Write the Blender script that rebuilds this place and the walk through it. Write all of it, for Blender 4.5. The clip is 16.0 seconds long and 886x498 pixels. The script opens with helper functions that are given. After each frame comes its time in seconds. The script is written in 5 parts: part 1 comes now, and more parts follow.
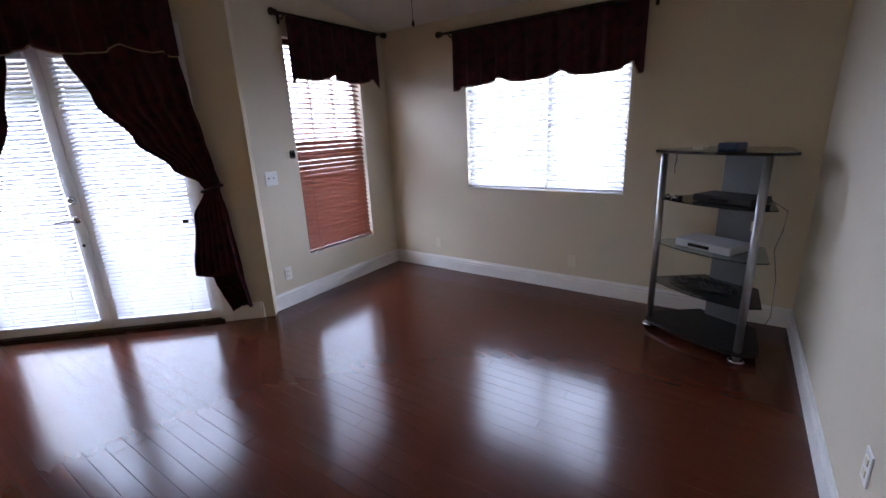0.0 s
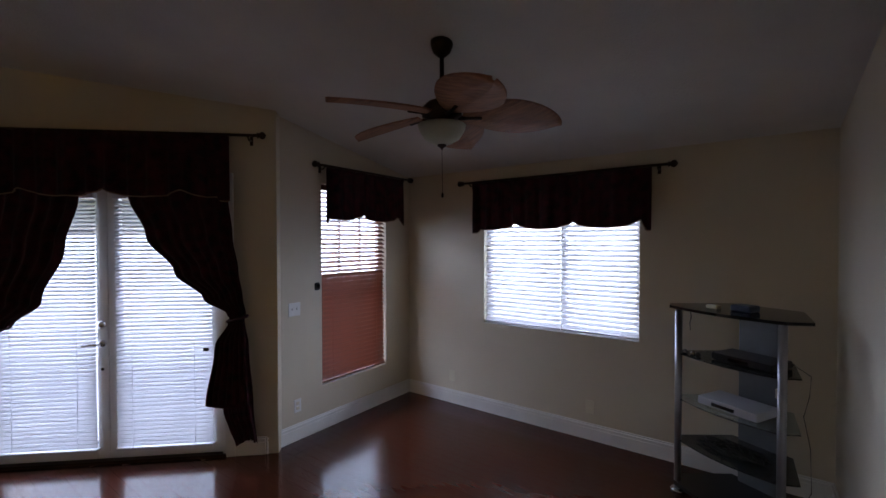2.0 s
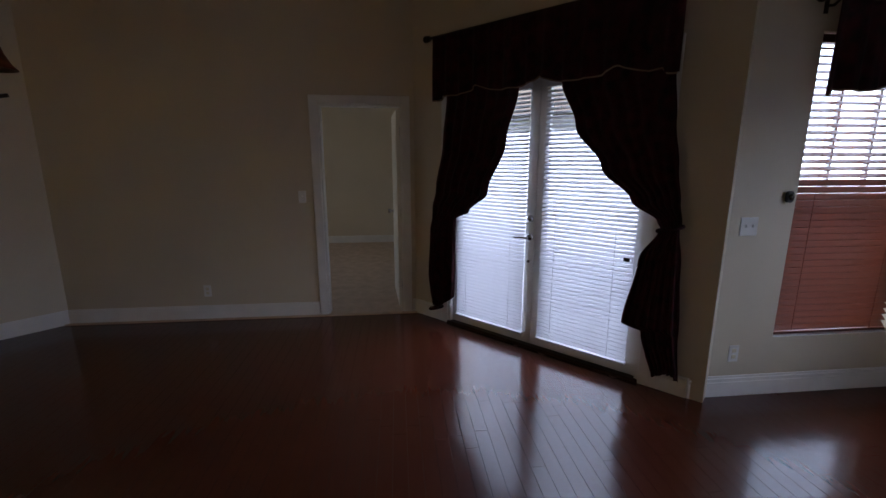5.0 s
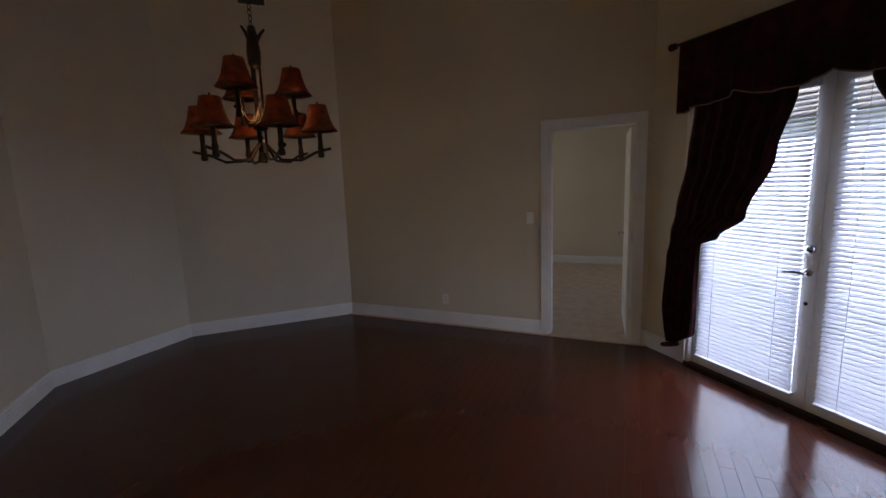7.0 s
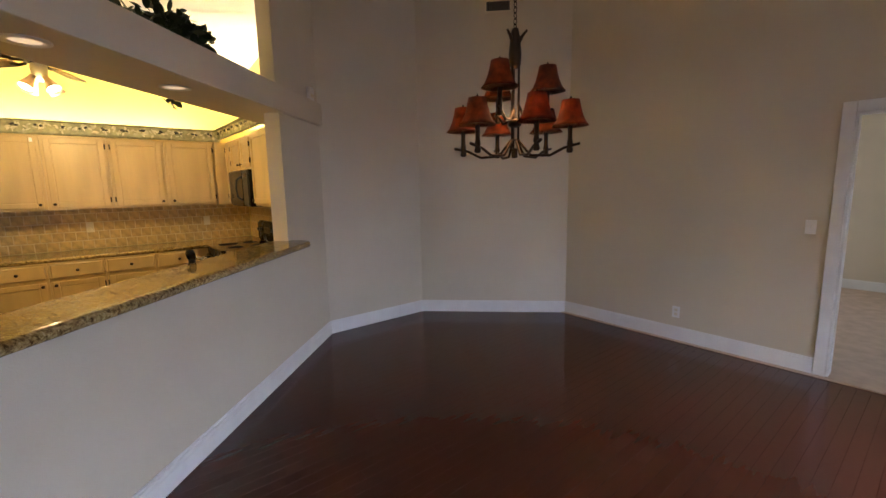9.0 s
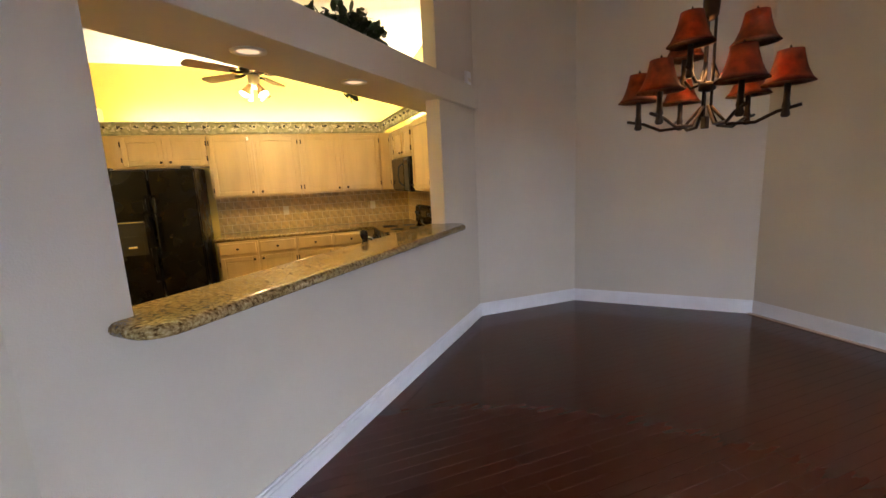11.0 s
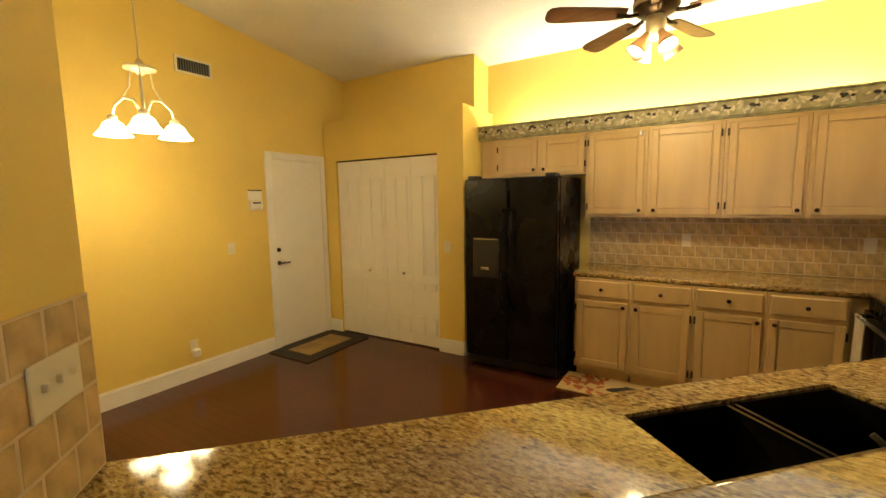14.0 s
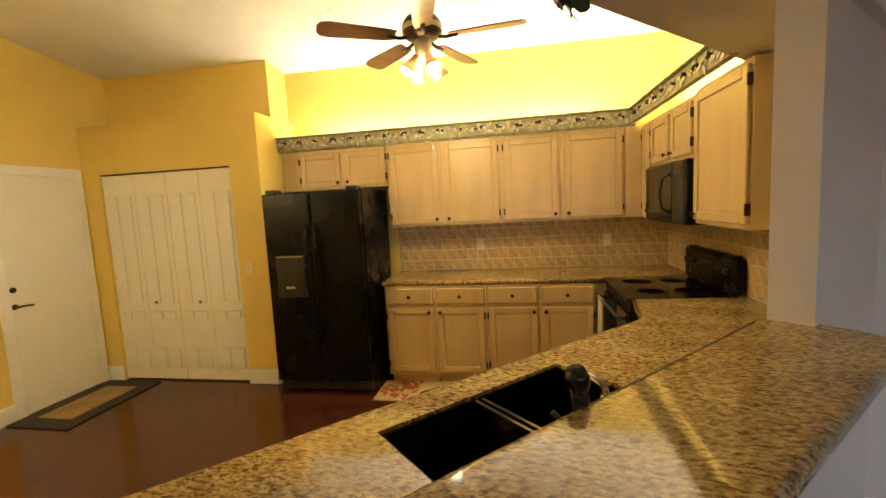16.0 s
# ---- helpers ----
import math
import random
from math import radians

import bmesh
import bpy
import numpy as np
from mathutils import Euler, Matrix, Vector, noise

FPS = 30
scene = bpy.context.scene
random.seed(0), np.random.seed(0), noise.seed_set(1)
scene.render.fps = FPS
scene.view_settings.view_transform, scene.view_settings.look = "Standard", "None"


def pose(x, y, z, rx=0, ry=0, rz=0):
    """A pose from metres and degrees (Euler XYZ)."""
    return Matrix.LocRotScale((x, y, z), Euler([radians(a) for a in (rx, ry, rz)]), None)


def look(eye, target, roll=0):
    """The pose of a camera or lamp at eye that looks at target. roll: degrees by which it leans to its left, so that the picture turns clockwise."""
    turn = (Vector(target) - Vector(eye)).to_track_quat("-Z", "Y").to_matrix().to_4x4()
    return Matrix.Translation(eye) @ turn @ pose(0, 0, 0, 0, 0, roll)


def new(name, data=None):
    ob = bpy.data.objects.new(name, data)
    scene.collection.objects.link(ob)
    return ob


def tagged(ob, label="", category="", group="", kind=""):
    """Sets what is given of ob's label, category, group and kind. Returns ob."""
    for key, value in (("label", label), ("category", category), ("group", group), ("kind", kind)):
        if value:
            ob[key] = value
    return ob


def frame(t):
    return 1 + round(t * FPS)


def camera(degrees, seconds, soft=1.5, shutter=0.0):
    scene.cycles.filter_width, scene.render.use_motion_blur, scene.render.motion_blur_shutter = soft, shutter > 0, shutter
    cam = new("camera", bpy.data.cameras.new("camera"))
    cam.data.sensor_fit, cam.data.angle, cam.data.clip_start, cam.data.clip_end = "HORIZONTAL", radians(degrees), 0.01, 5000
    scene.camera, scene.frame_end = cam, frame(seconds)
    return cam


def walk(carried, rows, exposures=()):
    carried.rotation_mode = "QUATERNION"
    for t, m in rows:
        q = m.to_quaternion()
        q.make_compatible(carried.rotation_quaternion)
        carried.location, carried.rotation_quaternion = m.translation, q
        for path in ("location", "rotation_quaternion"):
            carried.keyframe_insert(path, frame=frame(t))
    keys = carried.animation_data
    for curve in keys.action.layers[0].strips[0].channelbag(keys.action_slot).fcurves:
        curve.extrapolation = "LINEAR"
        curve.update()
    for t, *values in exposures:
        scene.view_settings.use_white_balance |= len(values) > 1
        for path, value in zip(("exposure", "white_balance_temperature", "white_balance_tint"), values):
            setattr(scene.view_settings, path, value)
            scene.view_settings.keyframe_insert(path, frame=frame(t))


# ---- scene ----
cam = camera(92.4, 16.0)
PATH = [
    (0, (0.464, 0.498, 1.484), (-0.635, 2.077, 0.936), -2.6),
    (0.5, (0.467, 0.484, 1.565), (-0.676, 2.082, 1.193), -2.1),
    (1, (0.471, 0.457, 1.626), (-0.700, 2.065, 1.425), -1.9),
    (1.5, (0.467, 0.439, 1.689), (-0.718, 2.047, 1.600), -1.3),
    (2, (0.453, 0.430, 1.722), (-0.721, 2.049, 1.687), -0.1),
    (2.5, (0.372, 0.479, 1.670), (-0.882, 2.033, 1.560), -1.1),
    (3, (0.127, 0.651, 1.571), (-1.483, 1.805, 1.296), -4.2),
    (3.5, (-0.173, 0.651, 1.524), (-1.981, 1.416, 1.141), -3.6),
    (4, (-0.279, 0.597, 1.578), (-2.128, 1.149, 1.053), -1.8),
    (4.2, (-0.352, 0.467, 1.525), (-2.220, 0.982, 1.029), -0.9),
    (6.5, (-0.357, 0.553, 1.577), (-2.239, -0.039, 1.251), -1.7),
    (7, (-0.325, 0.512, 1.582), (-2.128, -0.295, 1.271), -2.2),
    (7.5, (-0.293, 0.464, 1.585), (-1.986, -0.558, 1.287), -2.5),
    (8, (-0.260, 0.405, 1.583), (-1.823, -0.811, 1.298), -2.0),
    (8.5, (-0.217, 0.366, 1.581), (-1.632, -1.019, 1.297), -1.5),
    (9, (-0.184, 0.320, 1.576), (-1.439, -1.209, 1.279), -1.1),
    (11.5, (-0.141, 0.111, 1.540), (-0.586, -1.806, 1.184), -1.3),
    (12, (-0.160, -0.346, 1.519), (-0.202, -2.311, 1.146), 0.3),
    (12.5, (-0.182, -0.799, 1.526), (0.479, -2.659, 1.201), -1.1),
    (13, (-0.188, -1.205, 1.519), (0.750, -2.941, 1.191), -0.6),
    (13.5, (-0.214, -1.482, 1.538), (0.827, -3.172, 1.300), -0.3),
    (14, (-0.257, -1.625, 1.567), (0.778, -3.321, 1.339), -0.9),
    (14.5, (-0.321, -1.713, 1.579), (0.578, -3.485, 1.351), -1.9),
    (15, (-0.384, -1.770, 1.583), (0.355, -3.613, 1.341), -3.3),
    (15.5, (-0.445, -1.782, 1.587), (0.105, -3.692, 1.360), -3.7),
    (16, (-0.511, -1.778, 1.588), (-0.163, -3.736, 1.379), -3.0),
]

# ---- light ----
EXPOSURES = [(0.0, 2.0), (0.5, 1.8), (1.0, 1.5), (2.0, 1.0), (3.0, 0.62), (4.0, 0.62), (6.5, 1.15), (7.5, 1.55), (8.5, 2.45), (9.0, 2.65), (11.5, 2.95), (12.0, 2.9), (12.5, 2.65), (13.0, 2.52), (13.5, 2.48), (14.5, 2.48), (16.0, 2.72)]
walk(cam, [(t, look(eye, target, roll)) for t, eye, target, roll in PATH], EXPOSURES)

world = bpy.data.worlds.new("sky")
scene.world = world
world.use_nodes = True
wn = world.node_tree.nodes
sky = wn.new("ShaderNodeTexSky")
sky.sky_type = "NISHITA"
sky.sun_disc = False
sky.sun_elevation, sky.sun_rotation = radians(48), radians(150)
wn["Background"].inputs[1].default_value = 0.15
world.node_tree.links.new(sky.outputs[0], wn["Background"].inputs[0])
sun_lamp = bpy.data.lights.new("sun", "SUN")
sun_lamp.energy, sun_lamp.angle, sun_lamp.color = 3.2, radians(0.6), (1, 0.96, 0.9)
sun_ob = new("sun", sun_lamp)
sun_ob.matrix_world = look((0, 0, 30), (-11, 19, 0))


FANW, PENW, CHW, COVEW = 7.0, 6.0, 1.0, 3.0

def window_light(name, x, y, z, rz, w, h, radiance, back=0.0):
    """Daylight at a window's opening, shining into the room."""
    l = bpy.data.lights.new(name, "AREA")
    l.shape, l.size, l.size_y, l.energy, l.color = "RECTANGLE", w, h, math.pi * w * h * radiance, (0.64, 0.73, 1.0)
    ob = new(name, l)
    ob.matrix_world = pose(x, y, z, 90, 0, rz)


DAY = 1.6
window_light("daylight_far_window", -1.0, 4.335, 1.48, 180, 1.52, 1.2, DAY * 1.7)
window_light("daylight_tall_window", -2.915, 3.35, 1.33, -90, 0.9, 1.85, DAY * 1.6)
window_light("daylight_glass_doors", -3.757, 1.73, 0.93, -136.3, 1.8, 1.7, DAY * 1.6)
# the bedroom's window is out of view; assumed, to light that room
window_light("daylight_unseen_bedroom_window", -6.25, -3.16, 1.45, 0, 1.5, 1.3, DAY * 0.2)

# ---- materials ----
def material(name, color, rough=0.6, metal=0.0, vary=0.12, scale=6.0, bump=0.05, bscale=60.0, stretch=(1, 1, 1), coat=0.0,
             emit=None, power=0.0, trans=0.0, dark=None, alpha_thin=0.0, piece=0.0, sheen=0.0, gloss_vary=0.07):
    m = bpy.data.materials.new(name)
    m.use_nodes = True
    nt = m.node_tree
    b = nt.nodes["Principled BSDF"]
    co = nt.nodes.new("ShaderNodeTexCoord")
    mp = nt.nodes.new("ShaderNodeMapping")
    mp.inputs["Scale"].default_value = stretch
    nt.links.new(co.outputs["Object"], mp.inputs[0])
    n1 = nt.nodes.new("ShaderNodeTexNoise")
    n1.inputs["Scale"].default_value, n1.inputs["Detail"].default_value = scale, 5
    nt.links.new(mp.outputs[0], n1.inputs[0])
    n2 = nt.nodes.new("ShaderNodeTexNoise")
    n2.inputs["Scale"].default_value, n2.inputs["Detail"].default_value = bscale, 3
    nt.links.new(mp.outputs[0], n2.inputs[0])
    ramp = nt.nodes.new("ShaderNodeValToRGB")
    lo = dark if dark else [c * (1 - vary * 1.6) for c in color]
    hi = color if dark else [min(1, c * (1 + vary)) for c in color]
    ramp.color_ramp.elements[0].position, ramp.color_ramp.elements[1].position = 0.32, 0.68
    ramp.color_ramp.elements[0].color, ramp.color_ramp.elements[1].color = (*lo, 1), (*hi, 1)
    nt.links.new(n1.outputs[0], ramp.inputs[0])
    last = ramp.outputs[0]
    if piece:
        info = nt.nodes.new("ShaderNodeObjectInfo")
        hsv = nt.nodes.new("ShaderNodeHueSaturation")
        mr = nt.nodes.new("ShaderNodeMapRange")
        mr.inputs[3].default_value, mr.inputs[4].default_value = 1 - piece, 1 + piece
        geo = nt.nodes.new("ShaderNodeNewGeometry")
        add = nt.nodes.new("ShaderNodeMath")
        add.operation = "ADD"
        fr = nt.nodes.new("ShaderNodeMath")
        fr.operation = "FRACT"
        nt.links.new(info.outputs["Random"], add.inputs[0])
        nt.links.new(geo.outputs["Random Per Island"], add.inputs[1])
        nt.links.new(add.outputs[0], fr.inputs[0])
        nt.links.new(fr.outputs[0], mr.inputs[0])
        nt.links.new(mr.outputs[0], hsv.inputs["Value"])
        nt.links.new(last, hsv.inputs["Color"])
        last = hsv.outputs[0]
    nt.links.new(last, b.inputs["Base Color"])
    rr = nt.nodes.new("ShaderNodeMapRange")
    rr.inputs[3].default_value, rr.inputs[4].default_value = max(0.02, rough - gloss_vary), min(1, rough + gloss_vary)
    nt.links.new(n1.outputs[0], rr.inputs[0])
    nt.links.new(rr.outputs[0], b.inputs["Roughness"])
    b.inputs["Metallic"].default_value = metal
    b.inputs["Coat Weight"].default_value = coat
    b.inputs["Coat Roughness"].default_value = 0.12
    b.inputs["Transmission Weight"].default_value = trans
    b.inputs["Sheen Weight"].default_value = sheen
    if emit:
        b.inputs["Emission Color"].default_value = (*emit, 1)
        b.inputs["Emission Strength"].default_value = power
    if bump:
        bp = nt.nodes.new("ShaderNodeBump")
        bp.inputs["Strength"].default_value, bp.inputs["Distance"].default_value = bump, 0.01
        nt.links.new(n2.outputs[0], bp.inputs["Height"])
        nt.links.new(bp.outputs[0], b.inputs["Normal"])
    if alpha_thin:
        tr = nt.nodes.new("ShaderNodeBsdfTranslucent")
        mix = nt.nodes.new("ShaderNodeMixShader")
        mix.inputs[0].default_value = alpha_thin
        nt.links.new(last, tr.inputs[0])
        nt.links.new(b.outputs[0], mix.inputs[1])
        nt.links.new(tr.outputs[0], mix.inputs[2])
        nt.links.new(mix.outputs[0], nt.nodes["Material Output"].inputs[0])
    return m


def granite_material():
    """Tan granite: cream and gold grains, brown drifts and dark elongated flecks under a polish."""
    m = material("granite", (0.5, 0.4, 0.25), 0.07, vary=0.2, bump=0.0, gloss_vary=0.015)
    nt = m.node_tree
    b = nt.nodes["Principled BSDF"]
    co = nt.nodes.new("ShaderNodeTexCoord")
    mp = nt.nodes.new("ShaderNodeMapping")
    mp.inputs["Scale"].default_value, mp.inputs["Rotation"].default_value = (0.62, 1.3, 1), (0, 0, 0.35)
    nt.links.new(co.outputs["Object"], mp.inputs[0])

    def noise(scale, detail, rough):
        n = nt.nodes.new("ShaderNodeTexNoise")
        n.inputs["Scale"].default_value, n.inputs["Detail"].default_value, n.inputs["Roughness"].default_value = scale, detail, rough
        nt.links.new(mp.outputs[0], n.inputs[0])
        return n.outputs[0]

    def ramp(src, stops):
        r = nt.nodes.new("ShaderNodeValToRGB")
        cr = r.color_ramp
        cr.elements[0].position, cr.elements[1].position = stops[0][0], stops[-1][0]
        cr.elements[0].color, cr.elements[1].color = (*stops[0][1], 1), (*stops[-1][1], 1)
        for pos, col in stops[1:-1]:
            cr.elements.new(pos).color = (*col, 1)
        nt.links.new(src, r.inputs[0])
        return r.outputs[0]

    def multiply(a, c):
        x = nt.nodes.new("ShaderNodeMix")
        x.data_type, x.blend_type = "RGBA", "MULTIPLY"
        x.inputs[0].default_value = 1.0
        nt.links.new(a, x.inputs[6])
        nt.links.new(c, x.inputs[7])
        return x.outputs[2]

    grains = ramp(noise(85, 5, 0.65), [(0.33, (0.16, 0.1, 0.04)), (0.45, (0.33, 0.23, 0.095)), (0.55, (0.46, 0.35, 0.16)), (0.68, (0.62, 0.51, 0.29))])
    flecks = ramp(noise(62, 4, 0.6), [(0.36, (0.24, 0.19, 0.14)), (0.43, (0.6, 0.54, 0.45)), (0.5, (1, 1, 1))])
    drifts = ramp(noise(5, 3, 0.5), [(0.35, (0.82, 0.76, 0.68)), (0.65, (1.1, 1.08, 1.0))])
    nt.links.new(multiply(multiply(grains, flecks), drifts), b.inputs["Base Color"])
    return m


CREAM = material("cream_wall_paint", (0.66, 0.585, 0.45), 0.55, vary=0.03, scale=1.2, bump=0.12, bscale=140)
YELLOW = material("yellow_wall_paint", (0.75, 0.57, 0.145), 0.5, vary=0.04, scale=1.2, bump=0.12, bscale=140)
CEIL = material("ceiling_paint", (0.72, 0.7, 0.66), 0.8, vary=0.04, scale=2, bump=0.5, bscale=70)
WHITE = material("white_trim_paint", (0.82, 0.81, 0.78), 0.35, vary=0.03, bump=0.03)
DOORW = material("white_door_paint", (0.8, 0.78, 0.72), 0.4, vary=0.012, bump=0.02, bscale=60)
PLANK = material("cherry_plank", (0.068, 0.0165, 0.0085), 0.17, vary=0.03, scale=4, bump=0.0, bscale=24, stretch=(1, 7, 7), coat=0.0, piece=0.02, gloss_vary=0.01)
PLANK.node_tree.nodes["Principled BSDF"].inputs["Specular IOR Level"].default_value = 0.46
SUBFLOOR = material("plank_joint", (0.03, 0.01, 0.006), 0.4)
CARPET = material("beige_carpet", (0.58, 0.45, 0.34), 0.95, vary=0.08, scale=8, bump=0.25, bscale=350)
GRANITE = granite_material()
MAPLE = material("maple_cabinet_wood", (0.56, 0.4, 0.19), 0.38, vary=0.06, scale=2, bump=0.02, bscale=25, stretch=(5, 5, 0.7))
TILE = material("tumbled_stone_tile", (0.56, 0.395, 0.175), 0.6, vary=0.2, scale=14, bump=0.35, bscale=60, piece=0.12)
GROUT = material("tile_grout", (0.66, 0.54, 0.34), 0.9, vary=0.1, bump=0.3)
BLACK = material("black_appliance", (0.004, 0.004, 0.0045), 0.27, vary=0.2, bump=0.05, bscale=300)
BLACK.node_tree.nodes["Principled BSDF"].inputs["Specular IOR Level"].default_value = 0.16
BLACKG = material("black_gloss_glass", (0.008, 0.008, 0.009), 0.06, vary=0.1, bump=0)
BLACKM = material("black_composite", (0.014, 0.013, 0.013), 0.4, vary=0.2, bump=0.05, bscale=200)
BRONZE = material("dark_bronze_metal", (0.05, 0.032, 0.02), 0.4, 0.8, vary=0.3, bump=0.1)
CHROME = material("silver_metal", (0.6, 0.6, 0.62), 0.22, 1.0, vary=0.05, bump=0)
STEEL = material("brushed_silver_tube", (0.42, 0.43, 0.46), 0.35, 0.9, vary=0.08, bump=0.02)
CURTAIN = material("burgundy_damask", (0.075, 0.012, 0.019), 0.8, dark=(0.017, 0.009, 0.011), scale=13, bump=0.3, bscale=420, sheen=0.03)
CURTAIN.node_tree.nodes["Principled BSDF"].inputs["Specular IOR Level"].default_value = 0.15
SLATW = material("white_blind_slat", (0.76, 0.76, 0.78), 0.45, vary=0.02, bump=0, alpha_thin=0.2)
SLATR = material("cherry_blind_slat", (0.19, 0.05, 0.022), 0.4, vary=0.15, scale=4, stretch=(1, 12, 12), bump=0.03)
GLASSC = material("window_glass", (1, 1, 1), 0.02, vary=0.0, trans=1.0, bump=0)
GLASSC.node_tree.nodes["Principled BSDF"].inputs["IOR"].default_value = 1.05
SMOKE = material("smoked_glass", (0.1, 0.11, 0.11), 0.05, vary=0.05, trans=0.7, bump=0)
CLEARSH = material("clear_shelf_glass", (0.75, 0.85, 0.82), 0.04, vary=0.02, trans=0.9, bump=0)
CONCRETE = material("patio_concrete", (0.55, 0.53, 0.5), 0.85, vary=0.12, scale=3, bump=0.2)
STUCCO = material("white_stucco", (0.8, 0.79, 0.77), 0.85, vary=0.06, scale=3, bump=0.4, bscale=80)
ROOFT = material("grey_roof_tile", (0.24, 0.21, 0.19), 0.8, vary=0.2, scale=5, bump=0.4)
GRASS = material("lawn_ground", (0.09, 0.12, 0.035), 0.9, vary=0.3, scale=2, bump=0.6, bscale=90)


# ---- geometry helpers ----
def add_box(bm, x0, x1, y0, y1, z0, z1, bevel=0.0, m=None):
    r = bmesh.ops.create_cube(bm, size=1.0)
    vs = r["verts"]
    for v in vs:
        v.co = Vector((x0 + (v.co.x + 0.5) * (x1 - x0), y0 + (v.co.y + 0.5) * (y1 - y0), z0 + (v.co.z + 0.5) * (z1 - z0)))
    if bevel:
        es = list({e for v in vs for e in v.link_edges})
        out = bmesh.ops.bevel(bm, geom=es, offset=bevel, segments=1, affect="EDGES")
        vs = list({v for f in out["faces"] for v in f.verts} | {v for v in vs if v.is_valid})
    if m is not None:
        bmesh.ops.transform(bm, matrix=m, verts=[v for v in vs if v.is_valid])
    return vs


def box(x0, x1, y0, y1, z0, z1, bevel=0.0, m=None):
    bm = bmesh.new()
    add_box(bm, x0, x1, y0, y1, z0, z1, bevel, m)
    return bm


def add_prism(bm, pts, z0, z1):
    """A prism over a plan outline; z0 and z1 are heights or functions of x and y."""
    f0 = z0 if callable(z0) else (lambda x, y: z0)
    f1 = z1 if callable(z1) else (lambda x, y: z1)
    lo = [bm.verts.new((x, y, f0(x, y))) for x, y in pts]
    hi = [bm.verts.new((x, y, f1(x, y))) for x, y in pts]
    bm.faces.new(lo[::-1])
    bm.faces.new(hi)
    for i in range(len(pts)):
        j = (i + 1) % len(pts)
        bm.faces.new((lo[i], lo[j], hi[j], hi[i]))
    bmesh.ops.recalc_face_normals(bm, faces=bm.faces[:])


def prism(pts, z0, z1):
    bm = bmesh.new()
    add_prism(bm, pts, z0, z1)
    return bm


def add_lathe(bm, prof, n=20, m=None):
    """A turned shape from (radius, height) pairs about z."""
    rings = []
    for r, z in prof:
        rings.append([bm.verts.new((r * math.cos(2 * math.pi * i / n), r * math.sin(2 * math.pi * i / n), z)) for i in range(n)])
    for a, b in zip(rings, rings[1:]):
        for i in range(n):
            j = (i + 1) % n
            bm.faces.new((a[i], a[j], b[j], b[i]))
    if prof[0][0] > 1e-4:
        bm.faces.new(rings[0][::-1])
    if prof[-1][0] > 1e-4:
        bm.faces.new(rings[-1])
    if m is not None:
        bmesh.ops.transform(bm, matrix=m, verts=[v for r in rings for v in r])


def lathe(prof, n=20, m=None):
    bm = bmesh.new()
    add_lathe(bm, prof, n, m)
    return bm


def add_tube(bm, pts, r, n=8, r2=None):
    pts = [Vector(p) for p in pts]
    rings = []
    for i, p in enumerate(pts):
        t = (pts[min(i + 1, len(pts) - 1)] - pts[max(i - 1, 0)]).normalized()
        q = t.to_track_quat("Z", "Y").to_matrix()
        rad = r if r2 is None else r + (r2 - r) * i / (len(pts) - 1)
        rings.append([bm.verts.new(p + q @ Vector((rad * math.cos(2 * math.pi * k / n), rad * math.sin(2 * math.pi * k / n), 0))) for k in range(n)])
    for a, b in zip(rings, rings[1:]):
        for k in range(n):
            j = (k + 1) % n
            bm.faces.new((a[k], a[j], b[j], b[k]))
    bm.faces.new(rings[0][::-1])
    bm.faces.new(rings[-1])


def tube(pts, r, n=8, r2=None):
    bm = bmesh.new()
    add_tube(bm, pts, r, n, r2)
    return bm


def part(name, bm, mat, parent=None, label="", smooth=False):
    me = bpy.data.meshes.new(name)
    bmesh.ops.recalc_face_normals(bm, faces=bm.faces[:])
    bm.to_mesh(me)
    bm.free()
    me.materials.append(mat)
    if smooth:
        for p in me.polygons:
            p.use_smooth = True
    ob = new(name, me)
    if parent:
        ob.parent = parent
    if label:
        ob["label"] = label
    return ob


def thing(name, m, label, category, group=""):
    ob = new(name)
    ob.matrix_world = m
    return tagged(ob, label, category, group)


def structure(name, bm, mat, label="", m=None, smooth=False, category=""):
    ob = part(name, bm, mat, None, label, smooth)
    if m is not None:
        ob.matrix_world = m
    return tagged(ob, label, category or name.split("_")[0], "", "structure")


def plan_frame(a, b):
    """Origin at a, x towards b, z up; y to the left of that way."""
    d = (Vector(b) - Vector(a)).to_2d().normalized()
    return Matrix(((d.x, -d.y, 0, a[0]), (d.y, d.x, 0, a[1]), (0, 0, 1, 0), (0, 0, 0, 1)))


def wall_mesh(length, y0, y1, openings, za, zb, start=0.0, base=0.0):
    """A wall with openings (x0, x1, z0, z1); its top runs from za to zb."""
    bm = bmesh.new()
    top = max(za, zb)
    cuts = sorted(openings)
    x = start
    cells = []
    for x0, x1, z0, z1 in cuts:
        if x0 > x:
            cells.append((x, x0, base, top))
        if z0 > base:
            cells.append((x0, x1, base, z0))
        if z1 < top:
            cells.append((x0, x1, z1, top))
        x = x1
    if x < length:
        cells.append((x, length, base, top))
    for c in cells:
        for v in add_box(bm, c[0], c[1], y0, y1, c[2], c[3]):
            if abs(v.co.z - top) < 1e-4:
                v.co.z = za + (zb - za) * (v.co.x - start) / (length - start)
    bmesh.ops.remove_doubles(bm, verts=bm.verts[:], dist=1e-4)
    return bm


